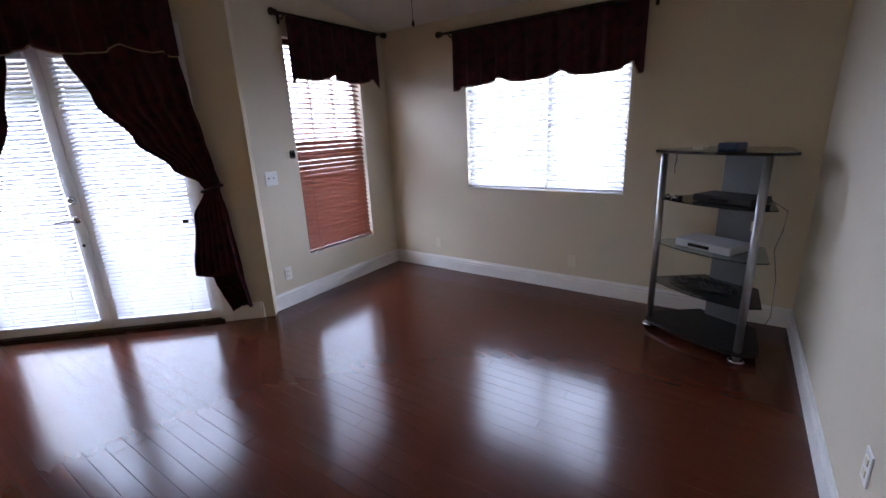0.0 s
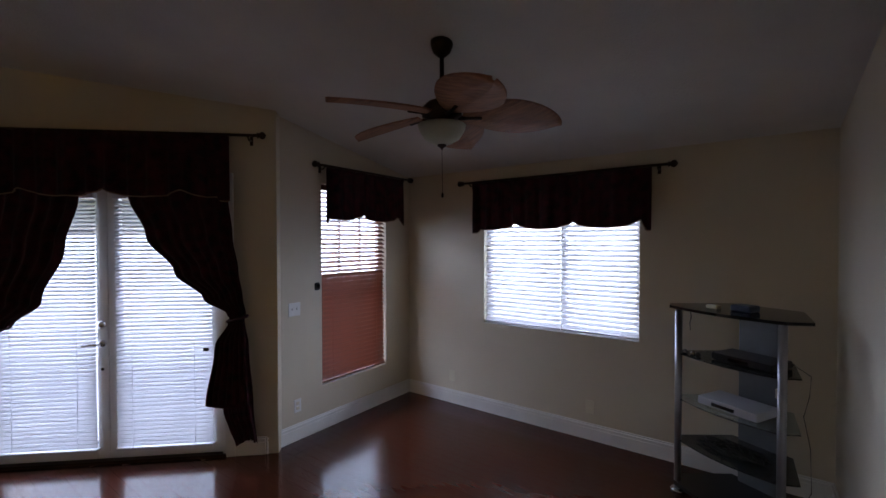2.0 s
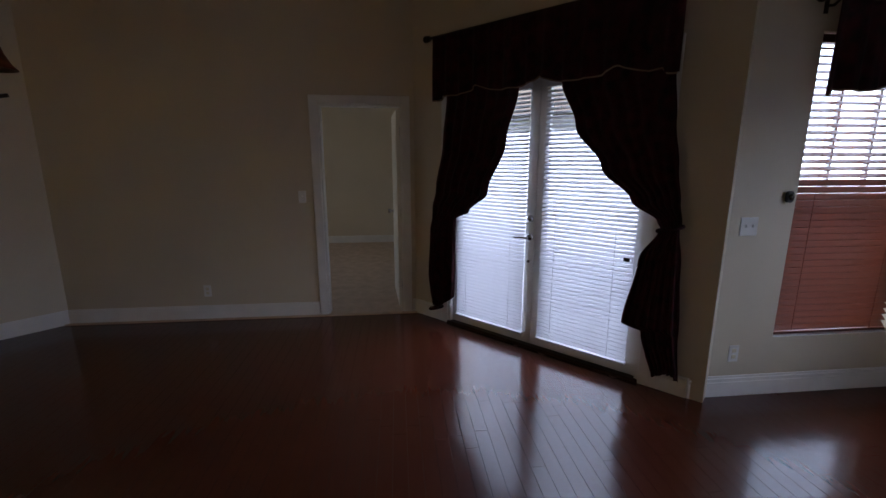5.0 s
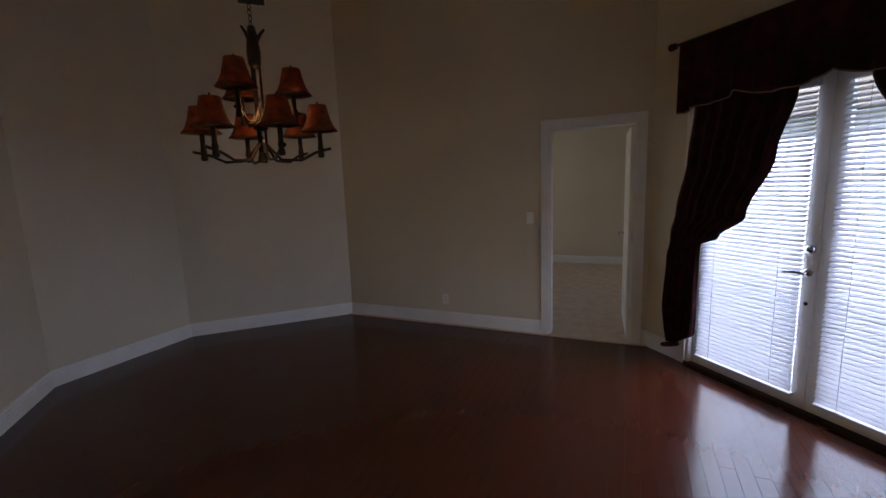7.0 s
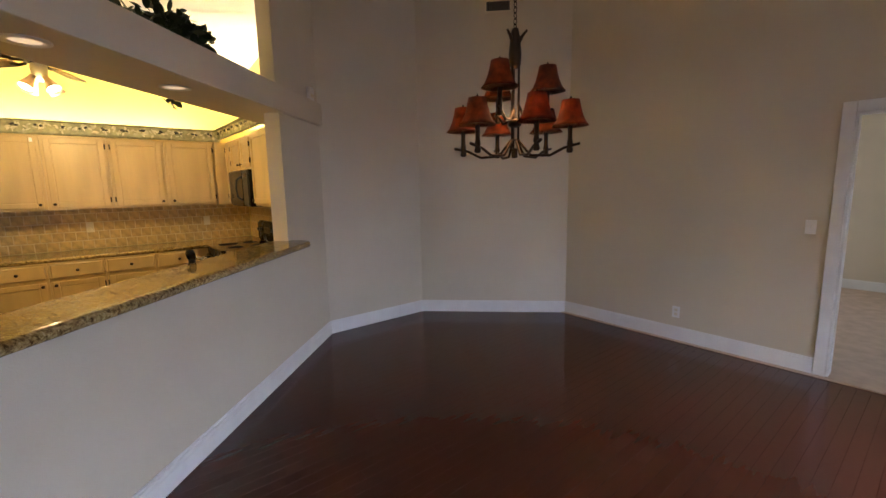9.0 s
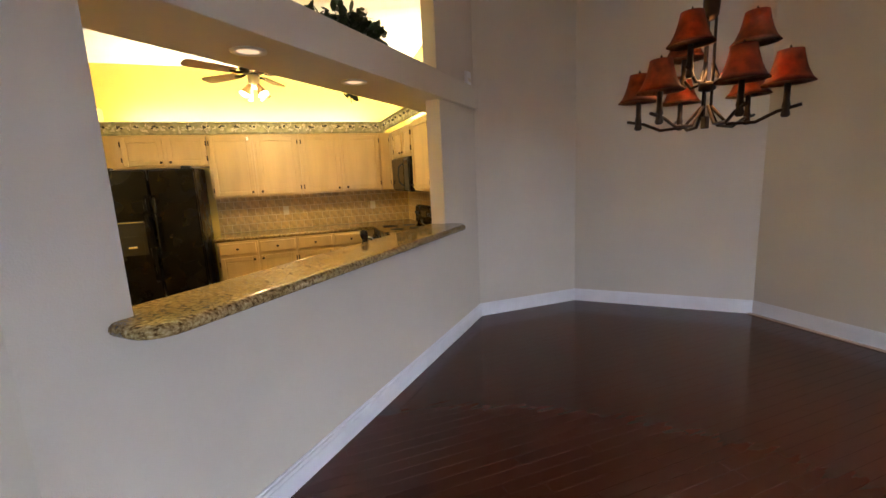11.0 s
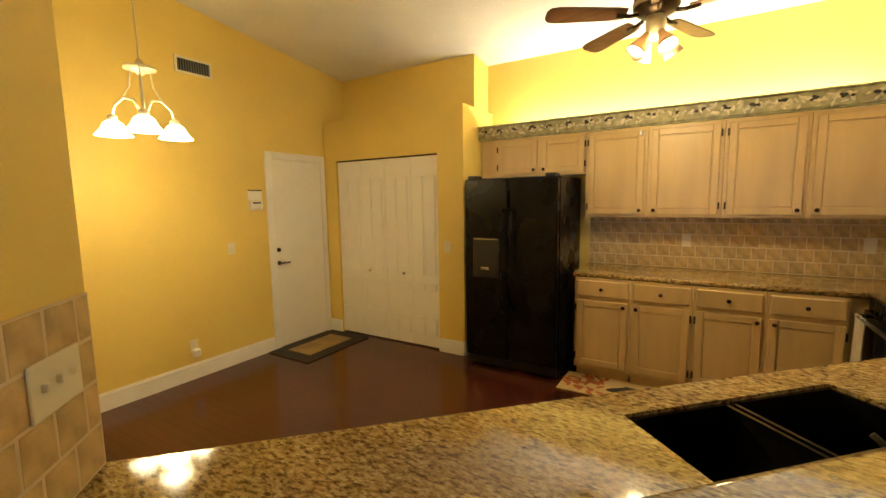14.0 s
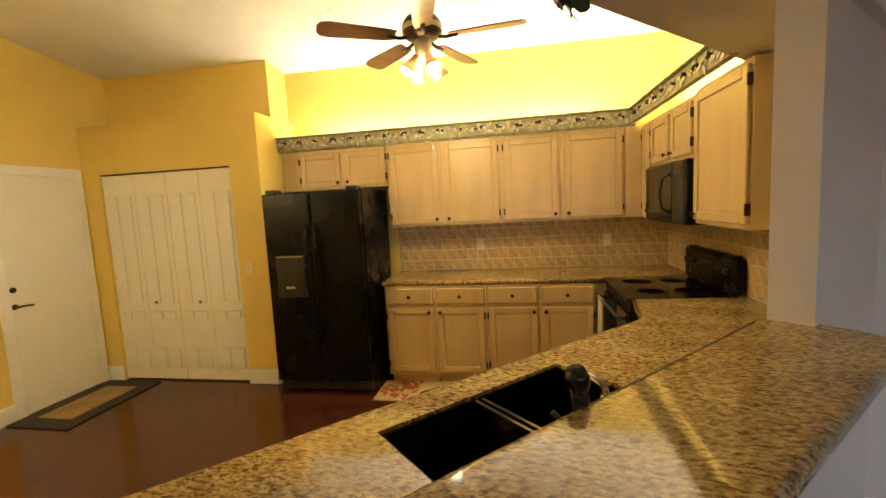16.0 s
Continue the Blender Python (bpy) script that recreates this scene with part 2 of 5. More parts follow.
# ---- plan ----
A, B, C, D = (-2.725, 2.355), (-2.725, 4.145), (0.91, 4.145), (0.91, -1.245)
E, F, G, H = (-4.545, 0.66), (-4.545, -2.645), (-3.295, -3.9), (-2.045, -3.9)
PD = Vector((0.70711, 0.70711))
CORNER = (H[0] + 3.755 * PD.x, H[1] + 3.755 * PD.y)
KM = Matrix.Translation((-0.38, 0.03, 0))
PM = plan_frame(H, CORNER)
T = 0.14
BAR = 1.13
CT = 0.935


def kw(u, v):
    p = KM @ Vector((u, v, 0))
    return (p.x, p.y)


def pw(s, q):
    """A plan point s along the bar wall and q behind its dining face."""
    p = PM @ Vector((s, -q, 0))
    return (p.x, p.y)


def ceil_z(x, y):
    return 2.45 + 0.19 * (4.145 - y)


def kceil_z(x, y):
    v = (KM.inverted() @ Vector((x, y, 0))).y
    return 2.99 + 0.12 * (v + 5.98)


KR, KB, KL, KN, PS = -1.5, -5.98, 3.97, -1.3, 2.105
PV, UV = -5.3, -5.68

# ---- floors and ceilings ----
structure("ground", box(-60, 60, -60, 60, -0.3, -0.12), GRASS, "flat ground with short grass round the house", category="ground")
structure("floor", box(-4.6, 5.2, -7.2, 4.72, -0.1, -0.012), SUBFLOOR, "dark cherry hardwood plank floor, polished", category="floor")
structure("floor_bedroom", box(-8.6, -4.5, -3.1, 1.3, -0.1, 0.012), CARPET, "beige cut-pile carpet of the room beyond", category="floor")
ext = [(-4.64, 0.69), (-2.84, 2.45), (-2.84, 4.26), (1.03, 4.26), (1.03, -1.3), (0.6, -1.3), pw(0, 0.06), (-3.33, -4.0), (-4.64, -2.68)]
structure("ceiling_living", prism(ext, ceil_z, lambda x, y: ceil_z(x, y) + 0.12), CEIL, "sloped off-white textured ceiling", category="ceiling")
kext = [pw(3.755, 0.08), pw(-0.02, 0.08), kw(KR - 0.1, -3.96), kw(KR - 0.1, KB - 0.1), kw(KL + 0.1, KB - 0.1), kw(KL + 0.1, -0.9)]
structure("ceiling_kitchen", prism(kext, kceil_z, lambda x, y: kceil_z(x, y) + 0.1), CEIL, "sloped off-white textured kitchen ceiling", category="ceiling")
structure("ceiling_bedroom", box(-8.6, -4.66, -3.1, 1.3, 2.6, 2.7), CEIL, "flat white ceiling of the room beyond", category="ceiling")


# ---- walls ----
def wall(name, a, b, out, openings=(), mat=CREAM, label="cream painted wall", y0=0.0, thick=T, start=0.0, extra=0.0):
    m = plan_frame(a, b)
    n = (Vector(b) - Vector(a)).to_2d().length
    bm = wall_mesh(n + extra, y0 if out > 0 else -thick, thick if out > 0 else y0, openings, ceil_z(*a) + 0.1, ceil_z(*b) + 0.1, start)
    return structure(name, bm, mat, label, m, category="wall")


LFD = (Vector(A) - Vector(E)).length
wall("wall_tall_window", A, B, 1, [(0.565, 1.413, 0.4, 2.26)])
wall("wall_far", B, C, 1, [(0.995, 2.45, 0.9, 2.08)], start=-0.14, extra=0.14)
wall("wall_right", C, D, 1, label="plain cream painted side wall")
wall("wall_french_door", E, A, 1, [(0.43, 2.19, 0.0, 2.2)], extra=0.1)
wall("wall_doorway", F, E, 1, [(2.42, 3.185, 0.0, 2.045)], thick=0.12)
wall("wall_bay", G, F, 1)
wall("wall_side_bay", H, G, 1)
KP = wall_mesh(3.755, -0.13, 0, [(0.84, 3.432, BAR - 0.06, 2.2)], 2.3, 2.3)
structure("wall_bar", KP, CREAM, "cream painted half wall with a long pass-through opening", PM, category="wall")
KP2 = wall_mesh(3.755, -0.12, 0, [(0.87, 3.447, 2.4, 3.3)], 4.0, 3.7, base=2.4)
structure("wall_bar_upper", KP2, CREAM, "cream painted upper wall open above the plant shelf", PM, category="wall")
structure("trim_header", box(0.0, 3.755, -0.455, 0.045, 2.19, 2.4, 0.004), CREAM, "deep cream painted header soffit with a plant shelf on top", PM, category="beam")
wall("wall_corner_return", CORNER, D, -1, label="plain cream painted wall beside the bar", thick=0.12, extra=0.14)

structure("wall_kitchen_back", box(KR - 0.1, PS + 0.1, KB - 0.1, KB, 0, 3.3), YELLOW, "yellow painted wall behind the cabinets", KM, category="wall")
structure("wall_kitchen_stove", box(KR - 0.1, KR, KB, -3.9, 0, 3.3), YELLOW, "yellow painted wall behind the stove", KM, category="wall")
structure("wall_kitchen_door", box(KL, KL + 0.1, -5.9, -0.8, 0, 3.4), YELLOW, "yellow painted wall with a vent and a white door", KM, category="wall")
bm = wall_mesh(KL, PV - 0.1, PV, [(2.4, 3.79, 0.0, 2.035)], 2.48, 2.48, PS)
add_box(bm, PS, PS + 0.1, KB, PV - 0.1, 0, 2.48)
add_box(bm, PS + 0.1, KL, UV - 0.1, PV - 0.1, 2.38, 2.48)
structure("wall_pantry", bm, YELLOW, "yellow painted pantry closet wall with a ledge on top", KM, category="wall")
bm = box(PS + 0.055, KL, UV - 0.07, UV + 0.03, 2.48, 3.3)
add_box(bm, PS + 0.055, PS + 0.14, KB, UV - 0.07, 2.48, 3.3)
structure("wall_pantry_upper", bm, YELLOW, "yellow painted wall set back above the pantry", KM, category="wall")
structure("wall_nook", box(0.8, 5.0, KN - 0.13, KN, 0, 3.8), YELLOW, "yellow painted kitchen nook wall", category="wall")
structure("wall_bar_end", prism([(3.465, -0.1305), (3.465, -0.815), (3.6, -0.815), (3.6, -0.1305)][::-1], 0, 3.6), YELLOW, "yellow painted wall end beside the counter", PM, category="wall")

# room beyond the doorway
structure("wall_bedroom_far", box(-8.55, -8.4, -3.1, 1.3, 0, 2.65), CREAM, "plain pale wall of the room beyond", category="wall")
structure("wall_bedroom_side", box(-8.55, -4.66, 1.18, 1.3, 0, 2.65), CREAM, "plain pale side wall of the room beyond", category="wall")
# opening out of view, assumed so that daylight can enter the bedroom
structure("wall_bedroom_window", wall_mesh(3.7, -0.12, 0, [(1.2, 2.7, 0.8, 2.1)], 2.65, 2.65), CREAM, "pale wall of the room beyond, with an assumed window out of view", pose(-8.2, -3.0, 0), category="wall")


# unseen shell added to stop sun leaking into the rooms, and garden
bm = box(-4.7, 5.4, -7.5, -7.35, 0, 4.5)
add_box(bm, 5.3, 5.45, -7.35, 4.9, 0, 4.5)
structure("wall_outer", bm, STUCCO, "unseen white stucco wall added behind the rooms to block the sun", category="wall")
structure("roof", prism([(-5.0, -7.6), (5.6, -7.6), (5.6, 4.9), (-2.9, 4.9), (-2.9, 2.9), (-5.0, 1.2)], 4.3, 4.45), ROOFT, "unseen grey slab added above the ceilings to block the sun", category="roof")
# added out of view: covers the lawn whose bounce tints the bedroom green
structure("pavement_side", box(-10.5, -4.8, -9.0, -3.25, -0.13, -0.06), CONCRETE, "unseen pale concrete slab added to bounce neutral light into the bedroom", category="pavement")
structure("pavement_patio", box(-9, 4, 0.8, 8.2, -0.13, -0.06), CONCRETE, "pale concrete patio outside the glass doors", category="pavement")
# ---- builders ----
def leaf_shape(bm, length, width, m, n=7, thick=0.006, point=1.0):
    """A flat pointed blade along x, with thickness."""
    top, bot = [], []
    outline = []
    for i in range(n + 1):
        t = i / n
        w = width * 0.5 * math.sin(math.pi * min(1, (0.12 + 0.88 * t)) ** point)
        outline.append((t * length, w))
    ring = [(x, w) for x, w in outline] + [(x, -w) for x, w in reversed(outline[:-1])]
    top = [bm.verts.new(m @ Vector((x, y, thick / 2))) for x, y in ring]
    bot = [bm.verts.new(m @ Vector((x, y, -thick / 2))) for x, y in ring]
    bm.faces.new(top)
    bm.faces.new(bot[::-1])
    for i in range(len(ring)):
        j = (i + 1) % len(ring)
        bm.faces.new((top[i], bot[i], bot[j], top[j]))


def sheet(grid, thick):
    """A cloth from a grid of points, given thickness."""
    bm = bmesh.new()
    rows = [[bm.verts.new(p) for p in r] for r in grid]
    for a, b in zip(rows, rows[1:]):
        for i in range(len(a) - 1):
            bm.faces.new((a[i], a[i + 1], b[i + 1], b[i]))
    bmesh.ops.recalc_face_normals(bm, faces=bm.faces[:])
    bmesh.ops.solidify(bm, geom=bm.faces[:], thickness=thick)
    return bm


def rod(name, m, x0, x1, z, y, label):
    t = thing(name, m, label, "curtain rod")
    bm = bmesh.new()
    add_tube(bm, [(x0, y, z), (x1, y, z)], 0.012, 10)
    part("pole", bm, BRONZE, t, smooth=True)
    for x, s in ((x0, -1), (x1, 1)):
        f = lathe([(0.012, 0), (0.026, 0.006), (0.014, 0.014), (0.03, 0.035), (0.026, 0.055), (0.0, 0.07)], 12, Matrix.Translation((x, y, z)) @ pose(0, 0, 0, 0, 90 * s, 0))
        part("finial", f, BRONZE, t, smooth=True)
    for x in (x0 + 0.07, x1 - 0.07):
        bm = bmesh.new()
        add_tube(bm, [(x, 0.0, z - 0.02), (x, y * 0.6, z - 0.03), (x, y, z - 0.008)], 0.008, 6)
        add_box(bm, x - 0.012, x + 0.012, -0.006 if y < 0 else 0, 0 if y < 0 else 0.006, z - 0.06, z + 0.02)
        part("bracket", bm, BRONZE, t)
    return t


def valance(m, x0, x1, z1, z0, y, waves, label, seed):
    rnd = random.Random(seed)
    t = thing("valance", m, label, "valance")
    n = int((x1 - x0) / 0.012)
    ph = [rnd.uniform(0, 6.28) for _ in range(3)]
    grid = []
    for k in range(13):
        v = k / 12
        row = []
        for i in range(n + 1):
            u = i / n
            scal = abs(math.sin(math.pi * (u * waves + 0.15)))
            zb = z0 + 0.055 * (1 - scal) ** 1.5 * (1 if 0.03 < u < 0.97 else 0) - 0.03 * (u < 0.04 or u > 0.96)
            x = x0 + u * (x1 - x0)
            d = 0.018 * math.sin(x * 42 + ph[0]) + 0.012 * math.sin(x * 23 + ph[1] + v * 0.8) + 0.006 * math.sin(x * 90 + ph[2])
            row.append((x, y + d * (0.35 + 0.65 * v), z1 + (zb - z1) * v))
        grid.append(row)
    part("drape", sheet(grid, 0.004), CURTAIN, t, smooth=True)
    bm = bmesh.new()
    add_tube(bm, [(p[0], p[1], p[2] - 0.004) for p in grid[-1][::2]], 0.006, 5)
    part("hem_cord", bm, CORD, t, "twisted cord along the scalloped hem", smooth=True)
    return t


def side_curtain(m, rows, y, label, seed):
    """rows: height, inner edge, outer edge, fold depth."""
    rnd = random.Random(seed)
    t = thing("curtain", m, label, "curtain", "tied-back curtains")
    n = 60
    ph = [rnd.uniform(0, 6.28) for _ in range(3)]
    grid = []
    for a, b in zip(rows, rows[1:]):
        for k in range(8):
            w = k / 8
            w2 = w * w * (3 - 2 * w)
            z, i0, i1, f = (a[j] + (b[j] - a[j]) * (w if j == 0 else w2) for j in range(4))
            grid.append([(i0 + (i1 - i0) * i / n, y + f * (math.sin(i / n * 44 + ph[0]) + 0.5 * math.sin(i / n * 21 + ph[1] + z * 2)), z + 0.02 * math.sin(i / n * 5 + ph[2]) * (z < 0.3))
                         for i in range(n + 1)])
    part("drape", sheet(grid, 0.004), CURTAIN, t, smooth=True)
    tie = min(rows, key=lambda r: abs(r[2] - r[1]))
    x0, x1 = sorted((tie[1], tie[2]))
    pts = [((x0 + x1) / 2 + (x1 - x0 + 0.03) / 2 * math.cos(q), y + 0.055 * math.sin(q), tie[0] + 0.02 * math.cos(q)) for q in [i * math.pi / 8 for i in range(17)]]
    part("tieback", tube(pts, 0.014, 6), CURTAIN, t, "fabric tieback", smooth=True)
    return t


def blind(name, m, x0, x1, z0, z1, y, mat, pitch, tilt, label, width=0.048, closed_below=None):
    t = thing(name, m, label, "blind")
    part("headrail", box(x0, x1, y - 0.025, y + 0.025, z1, z1 + 0.045, 0.003), mat, t)
    part("bottom_rail", box(x0, x1, y - 0.024, y + 0.024, z0, z0 + 0.018, 0.003), mat, t)
    slat = {}
    for key, ang in (("open", tilt), ("shut", 48)):
        bm = box(x0 + 0.004, x1 - 0.004, -width / 2, width / 2, -0.0015, 0.0015)
        bmesh.ops.rotate(bm, cent=(0, 0, 0), matrix=Matrix.Rotation(radians(ang), 3, "X"), verts=bm.verts[:])
        me = bpy.data.meshes.new("slat")
        bm.to_mesh(me)
        bm.free()
        me.materials.append(mat)
        slat[key] = me
    z = z0 + 0.04
    while z < z1 - 0.01:
        ob = new("slat", slat["shut" if closed_below and z < closed_below else "open"])
        ob.parent = t
        ob.location = (0, y, z)
        z += pitch
    for x in (x0 + 0.13, x1 - 0.13):
        bm = bmesh.new()
        add_tube(bm, [(x, y - 0.026, z0), (x, y - 0.026, z1)], 0.0016, 4)
        add_tube(bm, [(x, y + 0.026, z0), (x, y + 0.026, z1)], 0.0016, 4)
        part("ladder_cord", bm, mat, t)
    return t


def window(name, m, x0, x1, z0, z1, y, mull, label):
    ob = structure(name, box(x0, x1, y, y + 0.001 + 0.05, z0, z0 + 0.04), WHITE, label, m, category="window")
    fr = bmesh.new()
    add_box(fr, x0, x0 + 0.04, y, y + 0.05, z0 + 0.04, z1)
    add_box(fr, x1 - 0.04, x1, y, y + 0.05, z0 + 0.04, z1)
    add_box(fr, x0 + 0.04, x1 - 0.04, y, y + 0.05, z1 - 0.04, z1)
    part("frame", fr, WHITE, ob)
    for x in mull:
        part("mullion", box(x - 0.025, x + 0.025, y - 0.004, y + 0.054, z0 + 0.04, z1 - 0.04), WHITE, ob)
    g = part("pane", box(x0 + 0.04, x1 - 0.04, y + 0.02, y + 0.026, z0 + 0.04, z1 - 0.04), GLASSC, ob)
    g.visible_shadow = False
    part("sill", box(x0 - 0.01, x1 + 0.01, 0.002, y, z0 - 0.02, z0 + 0.004, 0.003), WHITE, ob)
    return ob


def plate(m, label, kind="toggle", gangs=1, mat=None, group="wall plates"):
    """A wall plate lying in xz, facing -y."""
    t = thing("light_switch" if kind == "toggle" else "wall_outlet", m, label, "switch" if kind == "toggle" else "outlet", group)
    w = 0.035 + 0.023 * (gangs - 1)
    part("plate", box(-w, w, -0.006, 0, -0.057, 0.057, 0.002), mat or WHITE, t)
    for g in range(gangs):
        x = (g - (gangs - 1) / 2) * 0.046
        if kind == "toggle":
            part("toggle", box(x - 0.006, x + 0.006, -0.018, -0.004, -0.004, 0.014, 0.002), mat or WHITE, t)
        else:
            for z in (-0.021, 0.021):
                bm = box(x - 0.015, x + 0.015, -0.009, -0.004, z - 0.013, z + 0.013, 0.002)
                part("socket", bm, IVORY, t)
    return t


def knob(parent, x, y, z):
    part("knob", lathe([(0.006, 0), (0.006, 0.012), (0.015, 0.017), (0.015, 0.024), (0.0, 0.028)], 10, Matrix.Translation((x, y, z)) @ pose(0, 0, 0, -90)), BRONZE, parent, "dark bronze knob", smooth=True)


def panel_door(name, parent, x0, x1, y, z0, z1, knob_at=None, hinge_x=None, flat=False):
    r = 0.052
    if flat:
        d = part(name, box(x0, x1, y + 0.002, y + 0.021, z0, z1, 0.006), MAPLE, parent)
    else:
        d = part(name, box(x0 + 0.004, x1 - 0.004, y, y + 0.010, z0 + 0.004, z1 - 0.004), MAPLE, parent)
        for a, b in ((x0, x0 + r), (x1 - r, x1)):
            part("stile", box(a, b, y + 0.002, y + 0.021, z0, z1, 0.004), MAPLE, d)
        for a, b in ((z0, z0 + r), (z1 - r, z1)):
            part("rail", box(x0 + r, x1 - r, y + 0.002, y + 0.020, a, b, 0.004), MAPLE, d)
        part("raised_panel", box(x0 + r + 0.006, x1 - r - 0.006, y + 0.004, y + 0.013, z0 + r + 0.006, z1 - r - 0.006, 0.003), MAPLE, d)
    if knob_at:
        knob(d, knob_at[0], y + 0.02, knob_at[1])
    if hinge_x is not None:
        for z in (z0 + 0.07, z1 - 0.07):
            part("hinge", box(hinge_x - 0.006, hinge_x + 0.006, y + 0.002, y + 0.026, z - 0.028, z + 0.028, 0.002), BRONZE, d)
    return d


def cabinet(name, m, w, d, z0, z1, doors, label, drawers=False, group="kitchen cabinets"):
    """doors: (x0, x1, knob side, hinge side) across the front, which faces +y."""
    t = thing(name, m, label, "cabinet", group)
    toe = 0.1 if z0 == 0 else 0
    part("body", box(0.001, w - 0.001, 0.004, d, z0 + toe, z1, 0.002), MAPLE, t)
    if toe:
        part("toe_kick", box(0.01, w - 0.01, 0.01, d - 0.07, 0.001, toe), MAPLE, t)
    top = z1 - 0.03
    low = z0 + toe + 0.035 if toe else z0 + 0.025
    for x0, x1, kn, hg in doors:
        zt = top
        if drawers:
            dr = panel_door("drawer", t, x0, x1, d, z1 - 0.155, z1 - 0.02, ((x0 + x1) / 2, z1 - 0.088), flat=True)
            zt = z1 - 0.19
        kz = (zt - 0.035) if toe else (low + 0.035)
        kx = x0 + 0.028 if kn < 0 else x1 - 0.028
        hx = x0 - 0.006 if hg < 0 else x1 + 0.006
        panel_door("door", t, x0, x1, d, low, zt, (kx, kz), hx)
    return t


CORD = material("tan_cord", (0.3, 0.2, 0.13), 0.8)
IVORY = material("ivory_plastic", (0.72, 0.66, 0.5), 0.4, vary=0.02, bump=0)
WOODBL = material("fan_blade_wood", (0.16, 0.08, 0.038), 0.45, vary=0.2, scale=4, stretch=(1, 8, 8), bump=0.04)
RATTAN = material("palm_blade_weave", (0.36, 0.17, 0.085), 0.6, vary=0.25, scale=9, stretch=(1, 6, 1), bump=0.3, bscale=90)
FROST = material("frosted_glass_bowl", (0.75, 0.76, 0.62), 0.4, vary=0.08, bump=0.05, alpha_thin=0.4)
BELL = material("lit_white_glass", (0.95, 0.9, 0.75), 0.35, vary=0.02, bump=0, emit=(1, 0.84, 0.5), power=1.4)
BULB = material("lit_bulb", (1, 0.95, 0.85), 0.3, vary=0, bump=0, emit=(1, 0.86, 0.58), power=7.5)
CANDLE = material("candle_bulb", (1, 0.9, 0.7), 0.3, vary=0, bump=0, emit=(1, 0.55, 0.2), power=130.0)
BULBSTRIP = material("warm_light_strip", (1, 0.9, 0.7), 0.4, vary=0, bump=0, emit=(1, 0.9, 0.66), power=1.8)
CANLENS = material("recessed_lens", (0.9, 0.85, 0.75), 0.4, vary=0, bump=0, emit=(1, 0.72, 0.45), power=0.12)
SPOTSH = material("amber_spot_glass", (0.5, 0.36, 0.2), 0.3, vary=0.1, bump=0, alpha_thin=0.3)
# paler than the shade, so the lit inside of each shade looks brighter
GLOWLAYER = material("cream_glow_layer", (0.85, 0.6, 0.36), 0.7, vary=0.06, bump=0, alpha_thin=0.6)
SHADE = material("amber_mica_shade", (0.24, 0.052, 0.014), 0.5, vary=0.3, scale=22, bump=0.1, alpha_thin=0.5)
LEAF = material("dark_ivy_leaf", (0.022, 0.045, 0.014), 0.45, vary=0.35, scale=20, bump=0.1)
BORDER = material("olive_leaf_border", (0.36, 0.34, 0.2), 0.6, vary=0.25, scale=18, bump=0.15)
BORDERD = material("pale_carved_leaf", (0.62, 0.57, 0.42), 0.55, vary=0.2, scale=25, bump=0.1)
MATD = material("dark_mat_border", (0.03, 0.025, 0.02), 0.9, bump=0.5, bscale=200)
MATT = material("tan_mat_weave", (0.32, 0.22, 0.09), 0.9, bump=0.6, bscale=180)
RUGB = material("beige_rug", (0.58, 0.43, 0.2), 0.9, vary=0.12, bump=0.5, bscale=200)
RUGR = material("red_rug", (0.25, 0.02, 0.015), 0.9, bump=0.5, bscale=200)
RUGK = material("rug_black", (0.02, 0.018, 0.016), 0.9, bump=0.4)
RUGL = material("rug_rust", (0.4, 0.1, 0.03), 0.9, bump=0.4)
SILVERBOX = material("silver_player", (0.55, 0.56, 0.6), 0.35, 0.4, vary=0.04, bump=0)
BLUEBOX = material("dark_blue_plastic", (0.03, 0.05, 0.1), 0.4)
GREYPANEL = material("grey_back_panel", (0.16, 0.17, 0.18), 0.4, 0.3, vary=0.08)
TOWEL = material("pale_towel", (0.6, 0.55, 0.45), 0.9, bump=0.5, bscale=150)


# ---- trim ----
def baseboard(a, b, gaps=(), flip=1, z=0.0):
    """A two-step skirting along a wall's inner face; flip 1: the room lies to the right of a to b."""
    n = (Vector(b) - Vector(a)).length
    x, runs = 0.0, []
    for g0, g1 in sorted(gaps):
        if g0 > x:
            runs.append((x, g0))
        x = g1
    if x < n:
        runs.append((x, n))
    bm = bmesh.new()
    for x0, x1 in runs:
        for y1, h0, h1 in ((0.017, 0.0, 0.1), (0.012, 0.1, 0.118), (0.02, 0.118, 0.128), (0.009, 0.128, 0.142)):
            add_box(bm, x0, x1, -y1 if flip > 0 else 0.0005, -0.0005 if flip > 0 else y1, h0 + 0.002, h1 + 0.002)
    structure("baseboard", bm, WHITE, "white stepped baseboard along the wall", plan_frame(a, b), category="baseboard")


baseboard(A, B)
baseboard(B, C)
baseboard(C, D)
baseboard(E, A, [(0.36, 2.26)])
baseboard(F, E, [(2.336, 3.271)])
baseboard(G, F)
baseboard(H, G)
baseboard(H, CORNER, flip=-1)
baseboard(CORNER, D, flip=-1)
baseboard(kw(KL, -0.9), kw(KL, PV), [(3.57, 4.39)])
baseboard(kw(KL, PV), kw(PS, PV), [(0.18, 1.57)])
baseboard(kw(PS, PV), kw(PS, -5.9))
baseboard((-8.4, 1.17), (-8.4, -3.0), flip=-1)
baseboard((-4.68, 1.18), (-8.4, 1.18), flip=-1)

